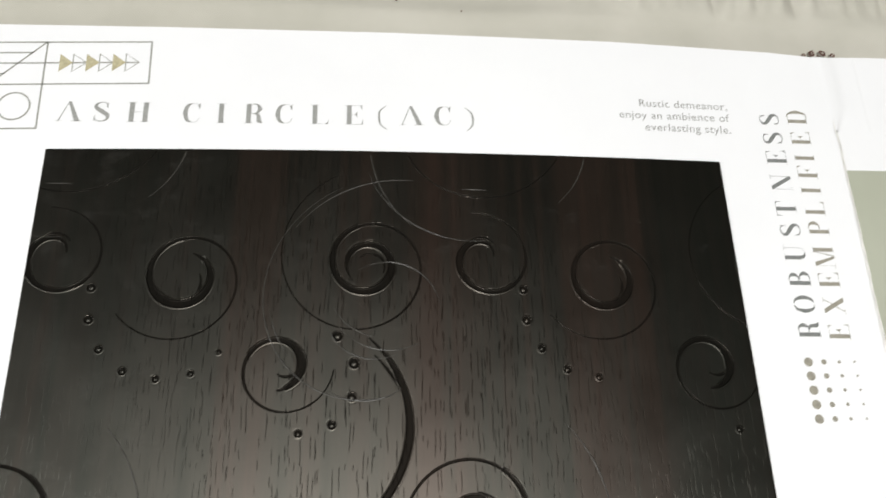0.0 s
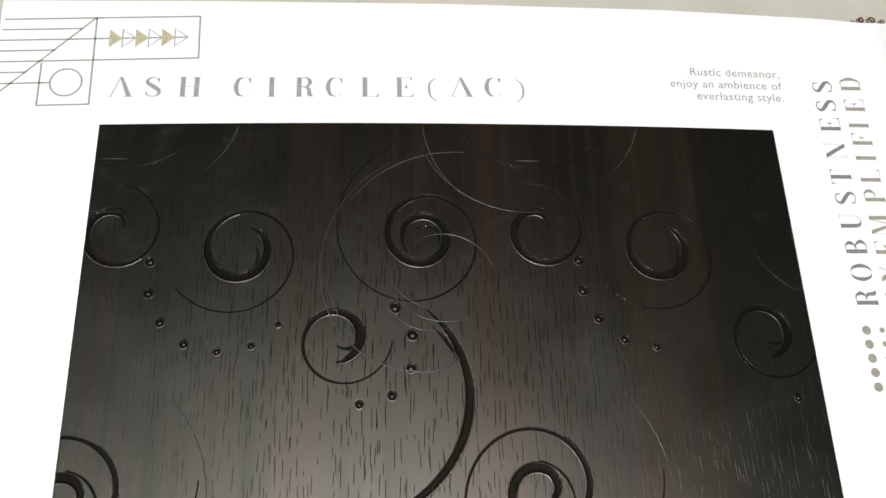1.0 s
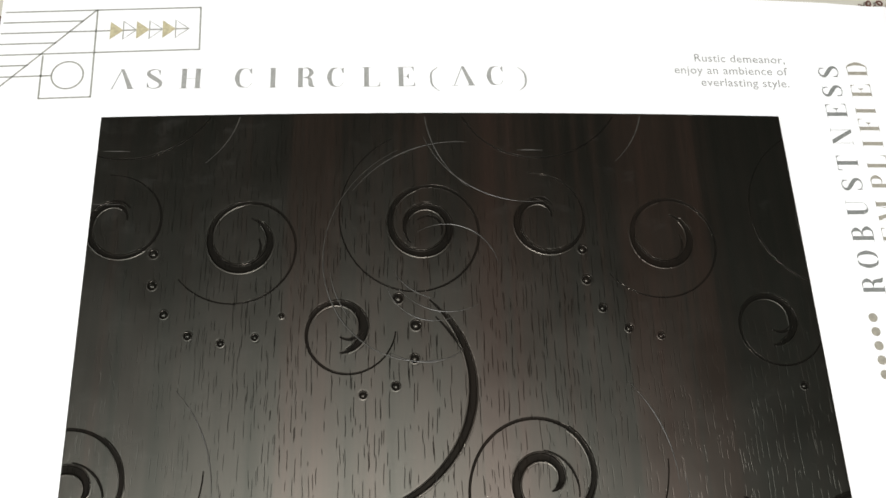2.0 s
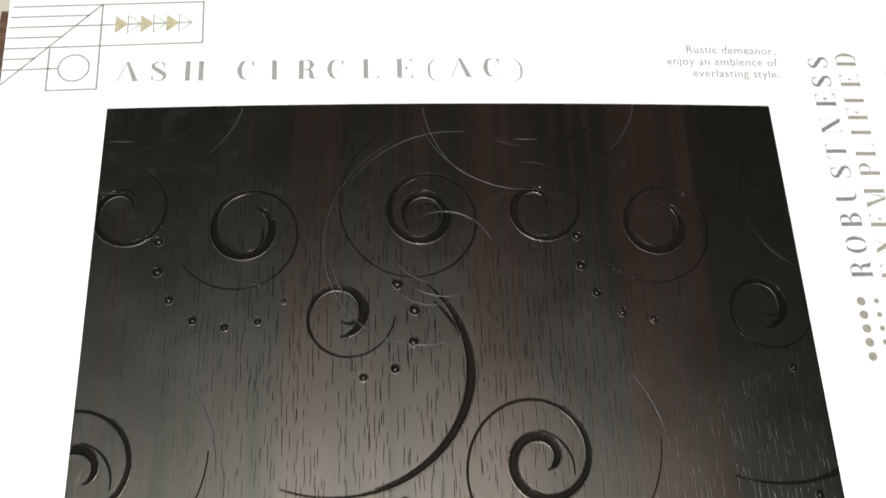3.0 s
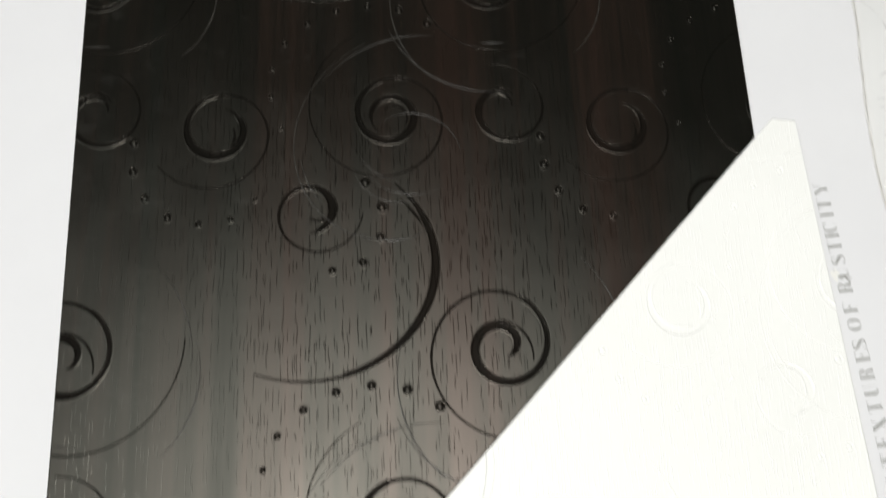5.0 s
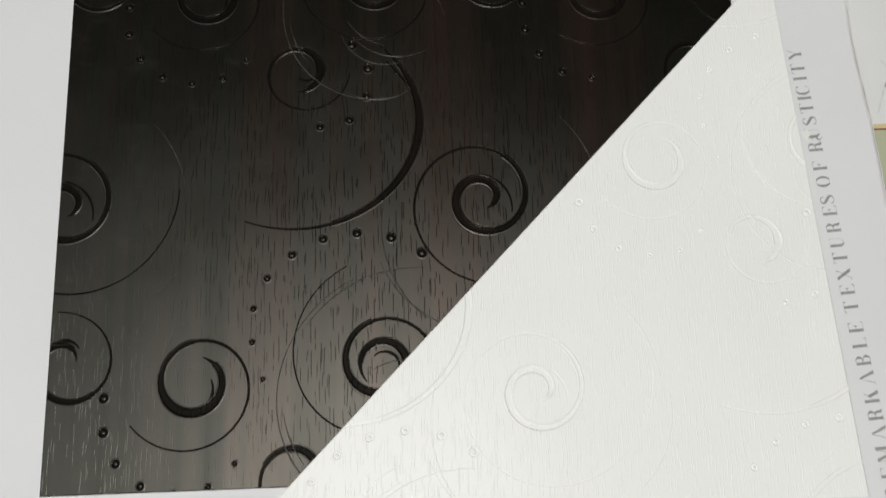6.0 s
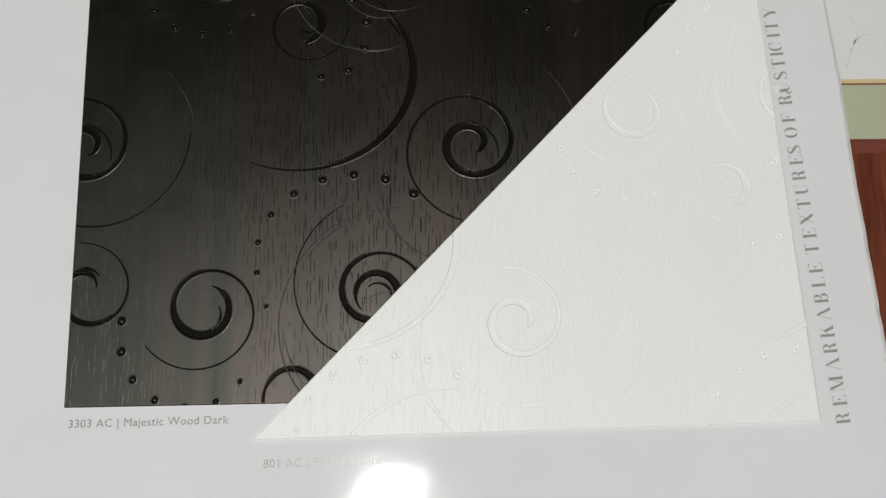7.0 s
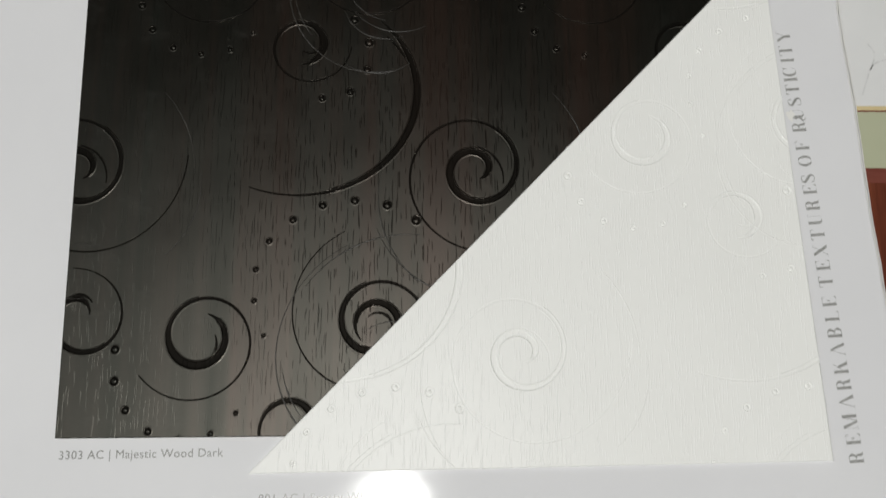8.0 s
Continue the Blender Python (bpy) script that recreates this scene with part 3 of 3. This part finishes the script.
def plain_text(words, left, right, base, material, parent, label, lean=0.0, tall=1.0):
    """Sans lettering in the built-in font, fitted between left and right."""
    cu = bpy.data.curves.new("caption", "FONT")
    cu.body = words
    cu.resolution_u = 3
    cu.space_character = 1.06
    tmp = bpy.data.objects.new("caption", cu)
    scene.collection.objects.link(tmp)
    me = bpy.data.meshes.new_from_object(tmp.evaluated_get(bpy.context.evaluated_depsgraph_get()))
    bpy.data.objects.remove(tmp)
    bpy.data.curves.remove(cu)
    xs = [v.co.x for v in me.vertices]
    k = (right - left) / (max(xs) - min(xs))
    me.transform(Matrix.Diagonal((k, k * tall, 1, 1)) @ Matrix.Translation((-min(xs), 0, 0.00006)))
    me.materials.clear()
    me.materials.append(material)
    return part("caption", me, parent, label, pose(left, base, PAGE, 0, 0, lean))


plain_text("Rustic demeanor,", 0.2390, 0.2776, 0.0262, INK_LIGHT, left_page, "small grey sans lettering", -1.5)
plain_text("enjoy an ambience of", 0.2298, 0.2778, 0.0205, INK_LIGHT, left_page, "small grey sans lettering", -1.2)
plain_text("everlasting style.", 0.2404, 0.2776, 0.0146, INK_LIGHT, left_page, "small grey sans lettering", -1.2)
plain_text("3303 AC | Majestic Wood Dark", 0.0068, 0.0681, -0.4066, INK_CAPTION, left_page, "small grey sans caption", 0.8)
plain_text("801 AC | Frosty White", 0.0820, 0.1270, -0.4226, INK_CAPTION, left_page, "small grey sans caption", 1.0)

# the line drawing in the corner
EMBLEM = pose(0, 0.0300, PAGE, 0, 0, 2.3) @ pose(0, -0.0300, 0)
emblem = part("emblem", None, left_page, "grey line emblem with gold triangles")
LW = 0.00068


def emblem_line(*pts):
    part("line", mesh_of("line", *tape(pts, [LW] * len(pts)), INK_LINE), emblem, "", EMBLEM)


for k in range(7):
    y = 0.0497 - 0.0050 * k
    x0 = -0.0428 - 0.00035 * k
    x1 = (0.0350, -0.0115, -0.0005, -0.0215, 0.0350, -0.0315, -0.0222)[k]
    emblem_line((x0, y), (x1, y))
emblem_line((0.0350, 0.0500), (0.0350, 0.0294))
emblem_line((-0.0064, 0.0500), (-0.0064, 0.0096))
emblem_line((-0.0066, 0.0498), (-0.0440, 0.0130))
emblem_line((-0.0262, 0.0290), (-0.0262, 0.0096))
emblem_line((-0.0264, 0.0096), (-0.0062, 0.0096))
emblem_line(*[(-0.0160 + 0.0061 * math.cos(a), 0.0197 + 0.0061 * math.sin(a)) for a in np.linspace(0, 2 * math.pi, 40)])
emblem_line((-0.0005, 0.0397), (0.0300, 0.0397))
for k in range(6):
    x = -0.0008 + 0.0052 * k
    tri = [(x, 0.0439), (x, 0.0355), (x + 0.0053, 0.0397)]
    if k % 2 == 0:
        part("triangle", mesh_of("triangle", *poly(*tri), GOLD), emblem, "solid gold triangle", EMBLEM @ pose(0, 0, 0.00005))
    else:
        part("triangle", mesh_of("triangle", *tape(tri, [0.0007] * 3, 0.00008, True), INK_LINE), emblem, "outlined triangle", EMBLEM)
for k in range(8):
    part("edge_tick", mesh_of("edge_tick", *bar(-0.0014, -0.0002, 0.0, 0.0002), INK_LINE), emblem, "", pose(-0.0437 + 0.0002 * k, 0.0440 - 0.0045 * k, PAGE - 0.00205))

for row in range(5):
    for col, r in enumerate((0.00175, 0.00105, 0.00065, 0.00045)):
        part("dot", mesh_of("dot", *poly(*[(r * math.cos(a), r * math.sin(a)) for a in np.linspace(0, 2 * math.pi, 17)[:-1]]), INK_WARM), left_page, "",
             pose(0.2923 + 0.00615 * col, -0.0842 - 0.00535 * row, PAGE))
# a scraped spot where the print is gone
part("scrape", mesh_of("scrape", *poly(*[(0.0016 * math.cos(a) * (1 + 0.4 * math.sin(3 * a)), 0.0024 * math.sin(a) * (1 + 0.3 * math.cos(5 * a))) for a in np.linspace(0, 6.28, 15)[:-1]]), PAPER_EDGE), left_page,
     "scraped white spot in the print", pose(0.2948, -0.2705, PAGE + 0.0001))
part("scrape", mesh_of("scrape_mark", *tape([(0, 0), (0.0016, 0.0014), (0.0030, -0.0006), (0.0044, 0.0006)], [0.0004, 0.0012, 0.0007, 0.0003]), INK_SOFT), left_page, "small grey smudge", pose(0.2968, -0.2720, PAGE + 0.0001))


# ---- the embossed pattern ----
# centre, start and end angle, radius polynomial along the sweep, then width profile: (share of the sweep, width)
STEP_X, STEP_Y = 0.1590, -0.1548
SCROLLS = {
    "two": (0.0575, -0.0518, -2.586, 7.614, (0.0093, -0.0164, 0.0268, -0.0370, 0.0268), ((0, .0003), (.3, .0009), (.5, .0016), (.63, .0036), (.78, .0036), (.9, .0025), (1, .0003))),
    "two_tip": (0.0557, -0.0540, 0.443, -0.938, (0.0080,), ((0, .0003), (.5, .0011), (1, .0003))),
    "three": (0.1247, -0.0462, 1.903, 16.589, (0.0474, -0.0748, -0.0001, 0.0823, -0.0848, 0.0385), ((0, .0002), (.2, .0006), (.42, .0013), (.55, .0026), (.64, .0034), (.8, .0030), (.9, .0020), (1, .0003))),
    "three_tip": (0.1258, -0.0475, 2.380, -0.469, (0.0054,), ((0, .0003), (.5, .0012), (1, .0003))),
    "one": (0.1730, -0.0441, 1.948, -4.886, (-0.0403, -0.0263, 0.1026, -0.0557, 0.0210), ((0, .0002), (.3, .0009), (.55, .0017), (.75, .0032), (.88, .0024), (1, .0003))),
    "one_tip": (0.1684, -0.0413, 2.183, 0.536, (0.0064,), ((0, .0004), (.5, .0011), (1, .0003))),
    "four": (0.0937, -0.0842, -0.114, -7.917, (-0.0656, 0.1589, -0.1032, 0.0000, 0.0197), ((0, .0003), (.25, .0009), (.5, .0015), (.68, .0028), (.80, .0040), (.92, .0022), (1, .0004))),
    "four_tip": (0.0964, -0.0838, -0.486, -2.203, (0.0053,), ((0, .0012), (.6, .0012), (1, .0003))),
    "stem": (0.0526, -0.0669, -0.109, -1.316, (0.0408, -0.1586, 0.1265, 0.0735), ((0, .0004), (.12, .0024), (.3, .0033), (.55, .0024), (.75, .0012), (1, .0003))),
    "stem_tip": (0.0899, -0.1196, 0.791, 0.482, (0.0539,), ((0, .0003), (.5, .0012), (1, .0003))),
    "six": (0.1642, -0.1392, 0.142, -13.680, (0.0118, -0.0000, -0.0681, 0.1140, -0.0974, 0.0437), ((0, .0003), (.15, .0006), (.35, .0011), (.5, .0020), (.62, .0032), (.8, .0034), (.92, .0024), (1, .0004))),
    "six_tip": (0.1615, -0.1430, 1.387, -0.137, (0.0140,), ((0, .0003), (.5, .0009), (1, .0003))),
}
HAIR = ((0, .0002), (.5, .0006), (1, .0002))
HAIRLINES = {
    "h1": (0.1601, -0.1414, 0.773, -0.005, (0.0504,), HAIR),
    "h1b": (0.1750, -0.1456, 0.214, -0.854, (0.0384,), HAIR),
    "h2": (0.1313, -0.0749, 1.842, 4.864, (0.0391, -0.0422, -0.0381, 0.0625), HAIR),
    "h3": (0.1324, -0.0654, 2.134, 0.197, (0.0199,), HAIR),
    "h4": (0.1662, 0.0082, -2.757, -1.480, (0.0448,), HAIR),
    "h5": (0.1278, -0.0643, -2.827, -1.176, (0.0185,), HAIR),
    "h6": (0.1318, -0.0529, -2.641, -1.776, (0.0220,), HAIR),
    "h7": (0.1650, -0.1170, 1.604, 1.506, (0.1024,), HAIR),
    "h2b": (0.1313, -0.0749, 3.900, 5.050, (-0.0085, 0.0278), HAIR),
    "h8": (0.1715, -0.1497, 2.862, 4.011, (0.0463,), HAIR),
    "h9": (0.1377, -0.0607, 2.521, 1.486, (0.0497,), HAIR),
    "h10": (0.1266, -0.0583, -2.998, -2.479, (0.0377,), HAIR),
    "h12": (0.1330, -0.0560, 3.80, 5.20, (0.0235,), HAIR),
}
RINGS = [(0.0250, -0.0562, .0019), (0.0256, -0.0682, .0019), (0.0306, -0.0790, .0017), (0.0396, -0.0869, .0016), (0.0513, -0.0898, .0014), (0.0632, -0.0879, .0013), (0.0723, -0.0803, .0010),
         (0.1143, -0.0743, .0021), (0.1206, -0.0844, .0021), (0.1200, -0.0965, .0018), (0.1132, -0.1062, .0017), (0.1017, -0.1091, .0015),
         (0.1404, -0.1602, .0021), (0.1289, -0.1540, .0020), (0.1159, -0.1521, .0018), (0.1031, -0.1541, .0017), (0.0915, -0.1600, .0016), (0.0824, -0.1687, .0014), (0.0776, -0.1801, .0012),
         (0.0774, -0.1924, .0011), (0.0816, -0.2059, .0009)]
ACROSS = (-1.0, -0.995, -0.94, -0.86, -0.75, -0.66, -0.3, 0.0, 0.3, 0.66, 0.75, 0.86, 0.94, 0.995, 1.0)
LIP, DEPTH = 0.00007, 0.00038


def course(spec, pitch=0.0006):
    """Points and widths along a scroll."""
    cx, cy, a0, a1, poly_r, widths = spec
    s = np.linspace(0, 1, 400)
    r = np.polyval(poly_r, s)
    a = a0 + (a1 - a0) * s
    x, y = cx + r * np.cos(a), cy + r * np.sin(a)
    run = np.concatenate([[0], np.cumsum(np.hypot(np.diff(x), np.diff(y)))])
    n = max(8, int(run[-1] / pitch))
    t = np.interp(np.linspace(0, run[-1], n), run, s)
    w = np.interp(t, [k for k, _ in widths], [v for _, v in widths])
    return np.interp(t, s, x), np.interp(t, s, y), w


def deep(w):
    """How far a groove of this width is sunk: hairlines are only ridges, broad strokes are channels."""
    return np.clip((w - 0.0014) / 0.0008, 0, 1)


APRON = 0.00045     # flat border of sheet about a groove


def channel(spec, raised=False):
    """A groove with raised lips and a sunken bed in a border of plain sheet, or a slight ridge for hairlines."""
    x, y, drawn = course(spec)
    tx, ty = np.gradient(x), np.gradient(y)
    k = np.hypot(tx, ty)
    nx, ny = -ty / k, tx / k
    f = deep(drawn)
    w = drawn + (0 if raised else 0.00025) * (1 - f)
    verts, faces, mats = [], [], []
    m = len(ACROSS)
    for i in range(len(x)):
        sunk = not raised and drawn[i] > 0.0013
        for j, u in enumerate(ACROSS):
            v = abs(u)
            out = u * w[i] / 2
            if raised:
                z = 0.00002 + 0.00012 * (1 - v * v)
            elif v > 0.99:
                z = 0.000008 if sunk else -0.00005
            elif v > 0.9:
                z = LIP + 0.00004 * (1 - f[i])
            else:
                bed = -DEPTH * f[i]
                z = 0.00001 + (bed - 0.00001) * min(1.0, (0.86 - v) / 0.16) + 0.00009 * (1 - f[i]) * v * v
            if j in (0, m - 1) and sunk:
                out += math.copysign(APRON, u)
            verts.append((x[i] + nx[i] * out, y[i] + ny[i] * out, z))
    for i in range(len(x) - 1):
        for j in range(m - 1):
            if j in (0, m - 2) and not drawn[i] > 0.0012:
                continue
            a = i * m + j
            faces.append((a, a + m, a + m + 1, a + 1))
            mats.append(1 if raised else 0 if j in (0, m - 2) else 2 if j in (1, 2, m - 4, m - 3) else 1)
    return verts, faces, mats


def pit(r):
    """A round stud mark: a ring-shaped groove about a small domed button."""
    prof = ((1.0 + APRON / r, 0.00002), (1.0, 0.00002), (0.94, LIP), (0.86, 0.0), (0.74, -DEPTH * 0.8), (0.66, -DEPTH), (0.52, -DEPTH), (0.45, -DEPTH * 0.4), (0.34, 0.00001), (0.0, 0.00006))
    n = 20
    verts = [(r * p * math.cos(2 * math.pi * i / n), r * p * math.sin(2 * math.pi * i / n), z) for p, z in prof[:-1] for i in range(n)] + [(0, 0, prof[-1][1])]
    faces = [(k * n + i, k * n + (i + 1) % n, (k + 1) * n + (i + 1) % n, (k + 1) * n + i) for k in range(len(prof) - 2) for i in range(n)]
    b = (len(prof) - 2) * n
    faces += [(b + i, b + (i + 1) % n, len(verts) - 1) for i in range(n)]
    return verts, faces, [(0, 2, 2, 1, 1, 1, 1, 0, 0)[min(k // n, 8)] for k in range(len(faces))]


def pieces_of(bm):
    """The connected pieces of a bmesh, as sets of faces."""
    left, found = set(bm.faces), []
    while left:
        piece, edge = set(), [left.pop()]
        while edge:
            f = edge.pop()
            piece.add(f)
            for e in f.edges:
                for g in e.link_faces:
                    if g in left:
                        left.remove(g)
                        edge.append(g)
        found.append(piece)
    return found


def along(points, t):
    """A point at share t of a broken line, measured by its y."""
    ys_ = np.array([p[1] for p in points])
    y = ys_[0] + (ys_[-1] - ys_[0]) * t
    return np.interp(-y, -ys_, [p[0] for p in points]), y


class Sample:
    """A laminate sheet between a left and a right border, with the pattern shifted by an offset."""

    def __init__(self, left, right, offset, top, material, groove, hair_mat, label, bow=0.0, relief=1.0, without=()):
        self.without = without
        self.relief = Matrix.Diagonal((1, 1, relief, 1))
        self.hair_mat = hair_mat
        self.bow = bow
        self.left, self.right, self.offset, self.top = left, right, offset, top
        self.material, self.groove = material, groove
        self.rim_material = DARK_RIM if material is DARK else material
        self.rim = left + right[::-1]
        self.thing = thing("laminate_sample", pose(0, 0, 0), label, "laminate sample", "laminate samples on the page")

    def clip(self, name, verts, faces, mats, groove):
        """The pieces left when cut off at the sheet's borders; "whole" when nothing is cut."""
        v = np.array(verts)[:, :2]
        planes = []
        for i in range(len(self.rim)):
            a, b = np.array(self.rim[i]), np.array(self.rim[(i + 1) % len(self.rim)])
            d = (b - a) / np.hypot(*(b - a))
            inward = np.array((-d[1], d[0]))
            dist = (v - a) @ inward - 0.00012
            planes.append((a + inward * 0.00012, inward, dist.min(), dist.max()))
        if any(p[3] <= 0 for p in planes):
            return []
        if all(p[2] >= 0 for p in planes):
            return "whole"
        bm = bmesh.new()
        bv = [bm.verts.new(p) for p in verts]
        for f, k in zip(faces, mats):
            face = bm.faces.new([bv[i] for i in f])
            face.smooth, face.material_index = True, k
        for a, inward, low, high in planes:
            if low < 0:
                bmesh.ops.bisect_plane(bm, geom=bm.verts[:] + bm.edges[:] + bm.faces[:], plane_co=(a[0], a[1], 0), plane_no=(inward[0], inward[1], 0), clear_inner=True)
        made = []
        for piece in pieces_of(bm):
            index, pts, quads, kinds = {}, [], [], []
            for f in piece:
                for p in f.verts:
                    if p not in index:
                        index[p] = len(pts)
                        pts.append(tuple(p.co))
                quads.append([index[p] for p in f.verts])
                kinds.append(f.material_index)
            if len(quads) > 11:
                made.append(self.mesh(name, pts, quads, kinds, groove))
        bm.free()
        return made

    def mesh(self, name, verts, faces, mats, groove):
        me = mesh_of(name, verts, faces, self.material, True)
        me.materials.append(groove)
        me.materials.append(self.rim_material)
        me.polygons.foreach_set("material_index", mats)
        return me

    def place(self, name, key, shape, groove, dx, dy, store):
        verts, faces, mats = shape
        made = self.clip(name, [(x + dx, y + dy, z) for x, y, z in verts], faces, mats, groove)
        if made == "whole":
            if key not in store:
                store[key] = self.mesh(name, verts, faces, mats, groove)
            part(name, store[key], self.thing, "", pose(dx, dy, self.top) @ self.relief)
            return True
        for me in made:
            part(name, me, self.thing, "", pose(0, 0, self.top) @ self.relief)
        return bool(made)

    def build(self):
        store, digs = {}, []
        ox, oy = self.offset
        for i in range(-2, 3):
            for j in range(-1, 4):
                dx, dy = ox + STEP_X * i, oy + STEP_Y * j
                for key, spec in SCROLLS.items():
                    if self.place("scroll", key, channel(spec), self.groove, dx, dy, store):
                        x, y, w = course(spec)
                        digs += [(px + dx, py + dy, 0.43 * q) for px, py, q in zip(x, y, w) if q > 0.00138]
                for key, spec in HAIRLINES.items():
                    if key in self.without or (self.hair_mat is PALE_HAIR and i > 0):
                        continue
                    self.place("hairline", key, channel(spec, True), self.hair_mat, dx, dy, store)
                for x, y, r in () if self.hair_mat is PALE_HAIR and j < 0 else RINGS[:5] + RINGS[7:] if self.hair_mat is PALE_HAIR and i > 0 else RINGS:
                    v, f, k = pit(r)
                    v = [(p + x, q + y, z) for p, q, z in v]
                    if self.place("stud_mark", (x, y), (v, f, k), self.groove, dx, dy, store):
                        digs.append((x + dx, y + dy, 0.84 * r))
        part("sheet", self.sheet(digs), self.thing)

    def sheet(self, digs):
        """The sheet itself: a fine grid, sunk under the grooves, with its edges turned down."""
        rows = int(abs(self.left[0][1] - self.left[-1][1]) / 0.0005)
        cols = int(max(abs(along(self.right, t)[0] - along(self.left, t)[0]) for t in (0, 0.25, 0.5, 0.55, 0.75, 1)) / 0.0005)
        ts = np.linspace(0, 1, rows)
        L = np.array([along(self.left, t) for t in ts])
        R = np.array([along(self.right, t) for t in ts])
        s = np.linspace(0, 1, cols)
        gx = L[:, :1] + (R[:, :1] - L[:, :1]) * s
        gy = L[:, 1:] + (R[:, 1:] - L[:, 1:]) * s
        gz = np.full(gx.shape, 0.0)
        gy = gy + self.bow * 4 * s * (1 - s) * (1 - ts[:, None]) ** 8
        y0, y1 = self.left[0][1], self.left[-1][1]
        for px, py, rad in digs:
            r = rad + 0.002
            i0 = max(0, int((py + r - y0) / (y1 - y0) * (rows - 1)) - 6)
            i1 = min(rows, int((py - r - y0) / (y1 - y0) * (rows - 1)) + 8)
            if i1 <= i0:
                continue
            im = (i0 + i1) // 2
            im = min(im, rows - 1)
            wide = max(gx[im, -1] - gx[im, 0], 0.004)
            lo = max(0, int(((px - r - gx[i0:i1, 0].max()) / wide) * cols) - 14)
            hi = min(cols, int(((px + r - gx[i0:i1, 0].min()) / wide) * cols) + 14)
            if wide < 0.2:
                lo, hi = 0, cols
            if hi <= lo:
                continue
            d = np.hypot(gx[i0:i1, lo:hi] - px, gy[i0:i1, lo:hi] - py)
            sub = gz[i0:i1, lo:hi]
            sub[d < rad] = -0.0007
        gz[0, :] = gz[-1, :] = 0.0
        gz[:, 0] = gz[:, -1] = 0.0
        # eased rim and turned-down sides
        gz[0, :] -= 0.00006
        gz[-1, :] -= 0.00006
        gz[:, 0] -= 0.00006
        gz[:, -1] -= 0.00006
        verts = np.stack([gx, gy, gz + self.top], -1).reshape(-1, 3)
        idx = np.arange(rows * cols).reshape(rows, cols)
        quads = np.stack([idx[:-1, :-1], idx[1:, :-1], idx[1:, 1:], idx[:-1, 1:]], -1).reshape(-1, 4)
        loop = np.concatenate([idx[:, 0], idx[-1, 1:], idx[::-1, -1][1:], idx[0, ::-1][1:-1]])
        low = verts[loop].copy()
        low[:, 2] = PAGE
        base = len(verts)
        k = len(loop)
        j = np.arange(k)
        side = np.stack([loop, base + j, base + (j + 1) % k, loop[(j + 1) % k]], -1)
        verts = np.concatenate([verts, low])
        quads = np.concatenate([quads, side[:, ::1]])
        me = bpy.data.meshes.new("sheet")
        me.vertices.add(len(verts))
        me.vertices.foreach_set("co", verts.ravel())
        me.loops.add(quads.size)
        me.loops.foreach_set("vertex_index", quads.ravel().astype(np.int32))
        me.polygons.add(len(quads))
        me.polygons.foreach_set("loop_start", np.arange(0, quads.size, 4, dtype=np.int32))
        me.polygons.foreach_set("loop_total", np.full(len(quads), 4, dtype=np.int32))
        me.update(calc_edges=True)
        me.validate()
        me.materials.append(self.material)
        return me


dark = Sample([(0.0, 0.0), (0.005, -0.3990)], [(0.270, 0.0), (0.2708, -0.2132), (0.0910, -0.3985)], (0.0, 0.0), 0.0, DARK, DARK_GROOVE, PALE_HAIR,
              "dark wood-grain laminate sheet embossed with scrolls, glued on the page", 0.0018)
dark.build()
white = Sample([(0.2792, -0.2049), (0.0780, -0.4120)], [(0.2885, -0.2060), (0.2990, -0.4082)], (0.0168, -0.0735), 0.0001, WHITE, WHITE, WHITE,
               "frosty white laminate triangle embossed with scrolls beside the dark sheet", 0.0, 0.8, ("h7", "h12", "h5"))
white.build()
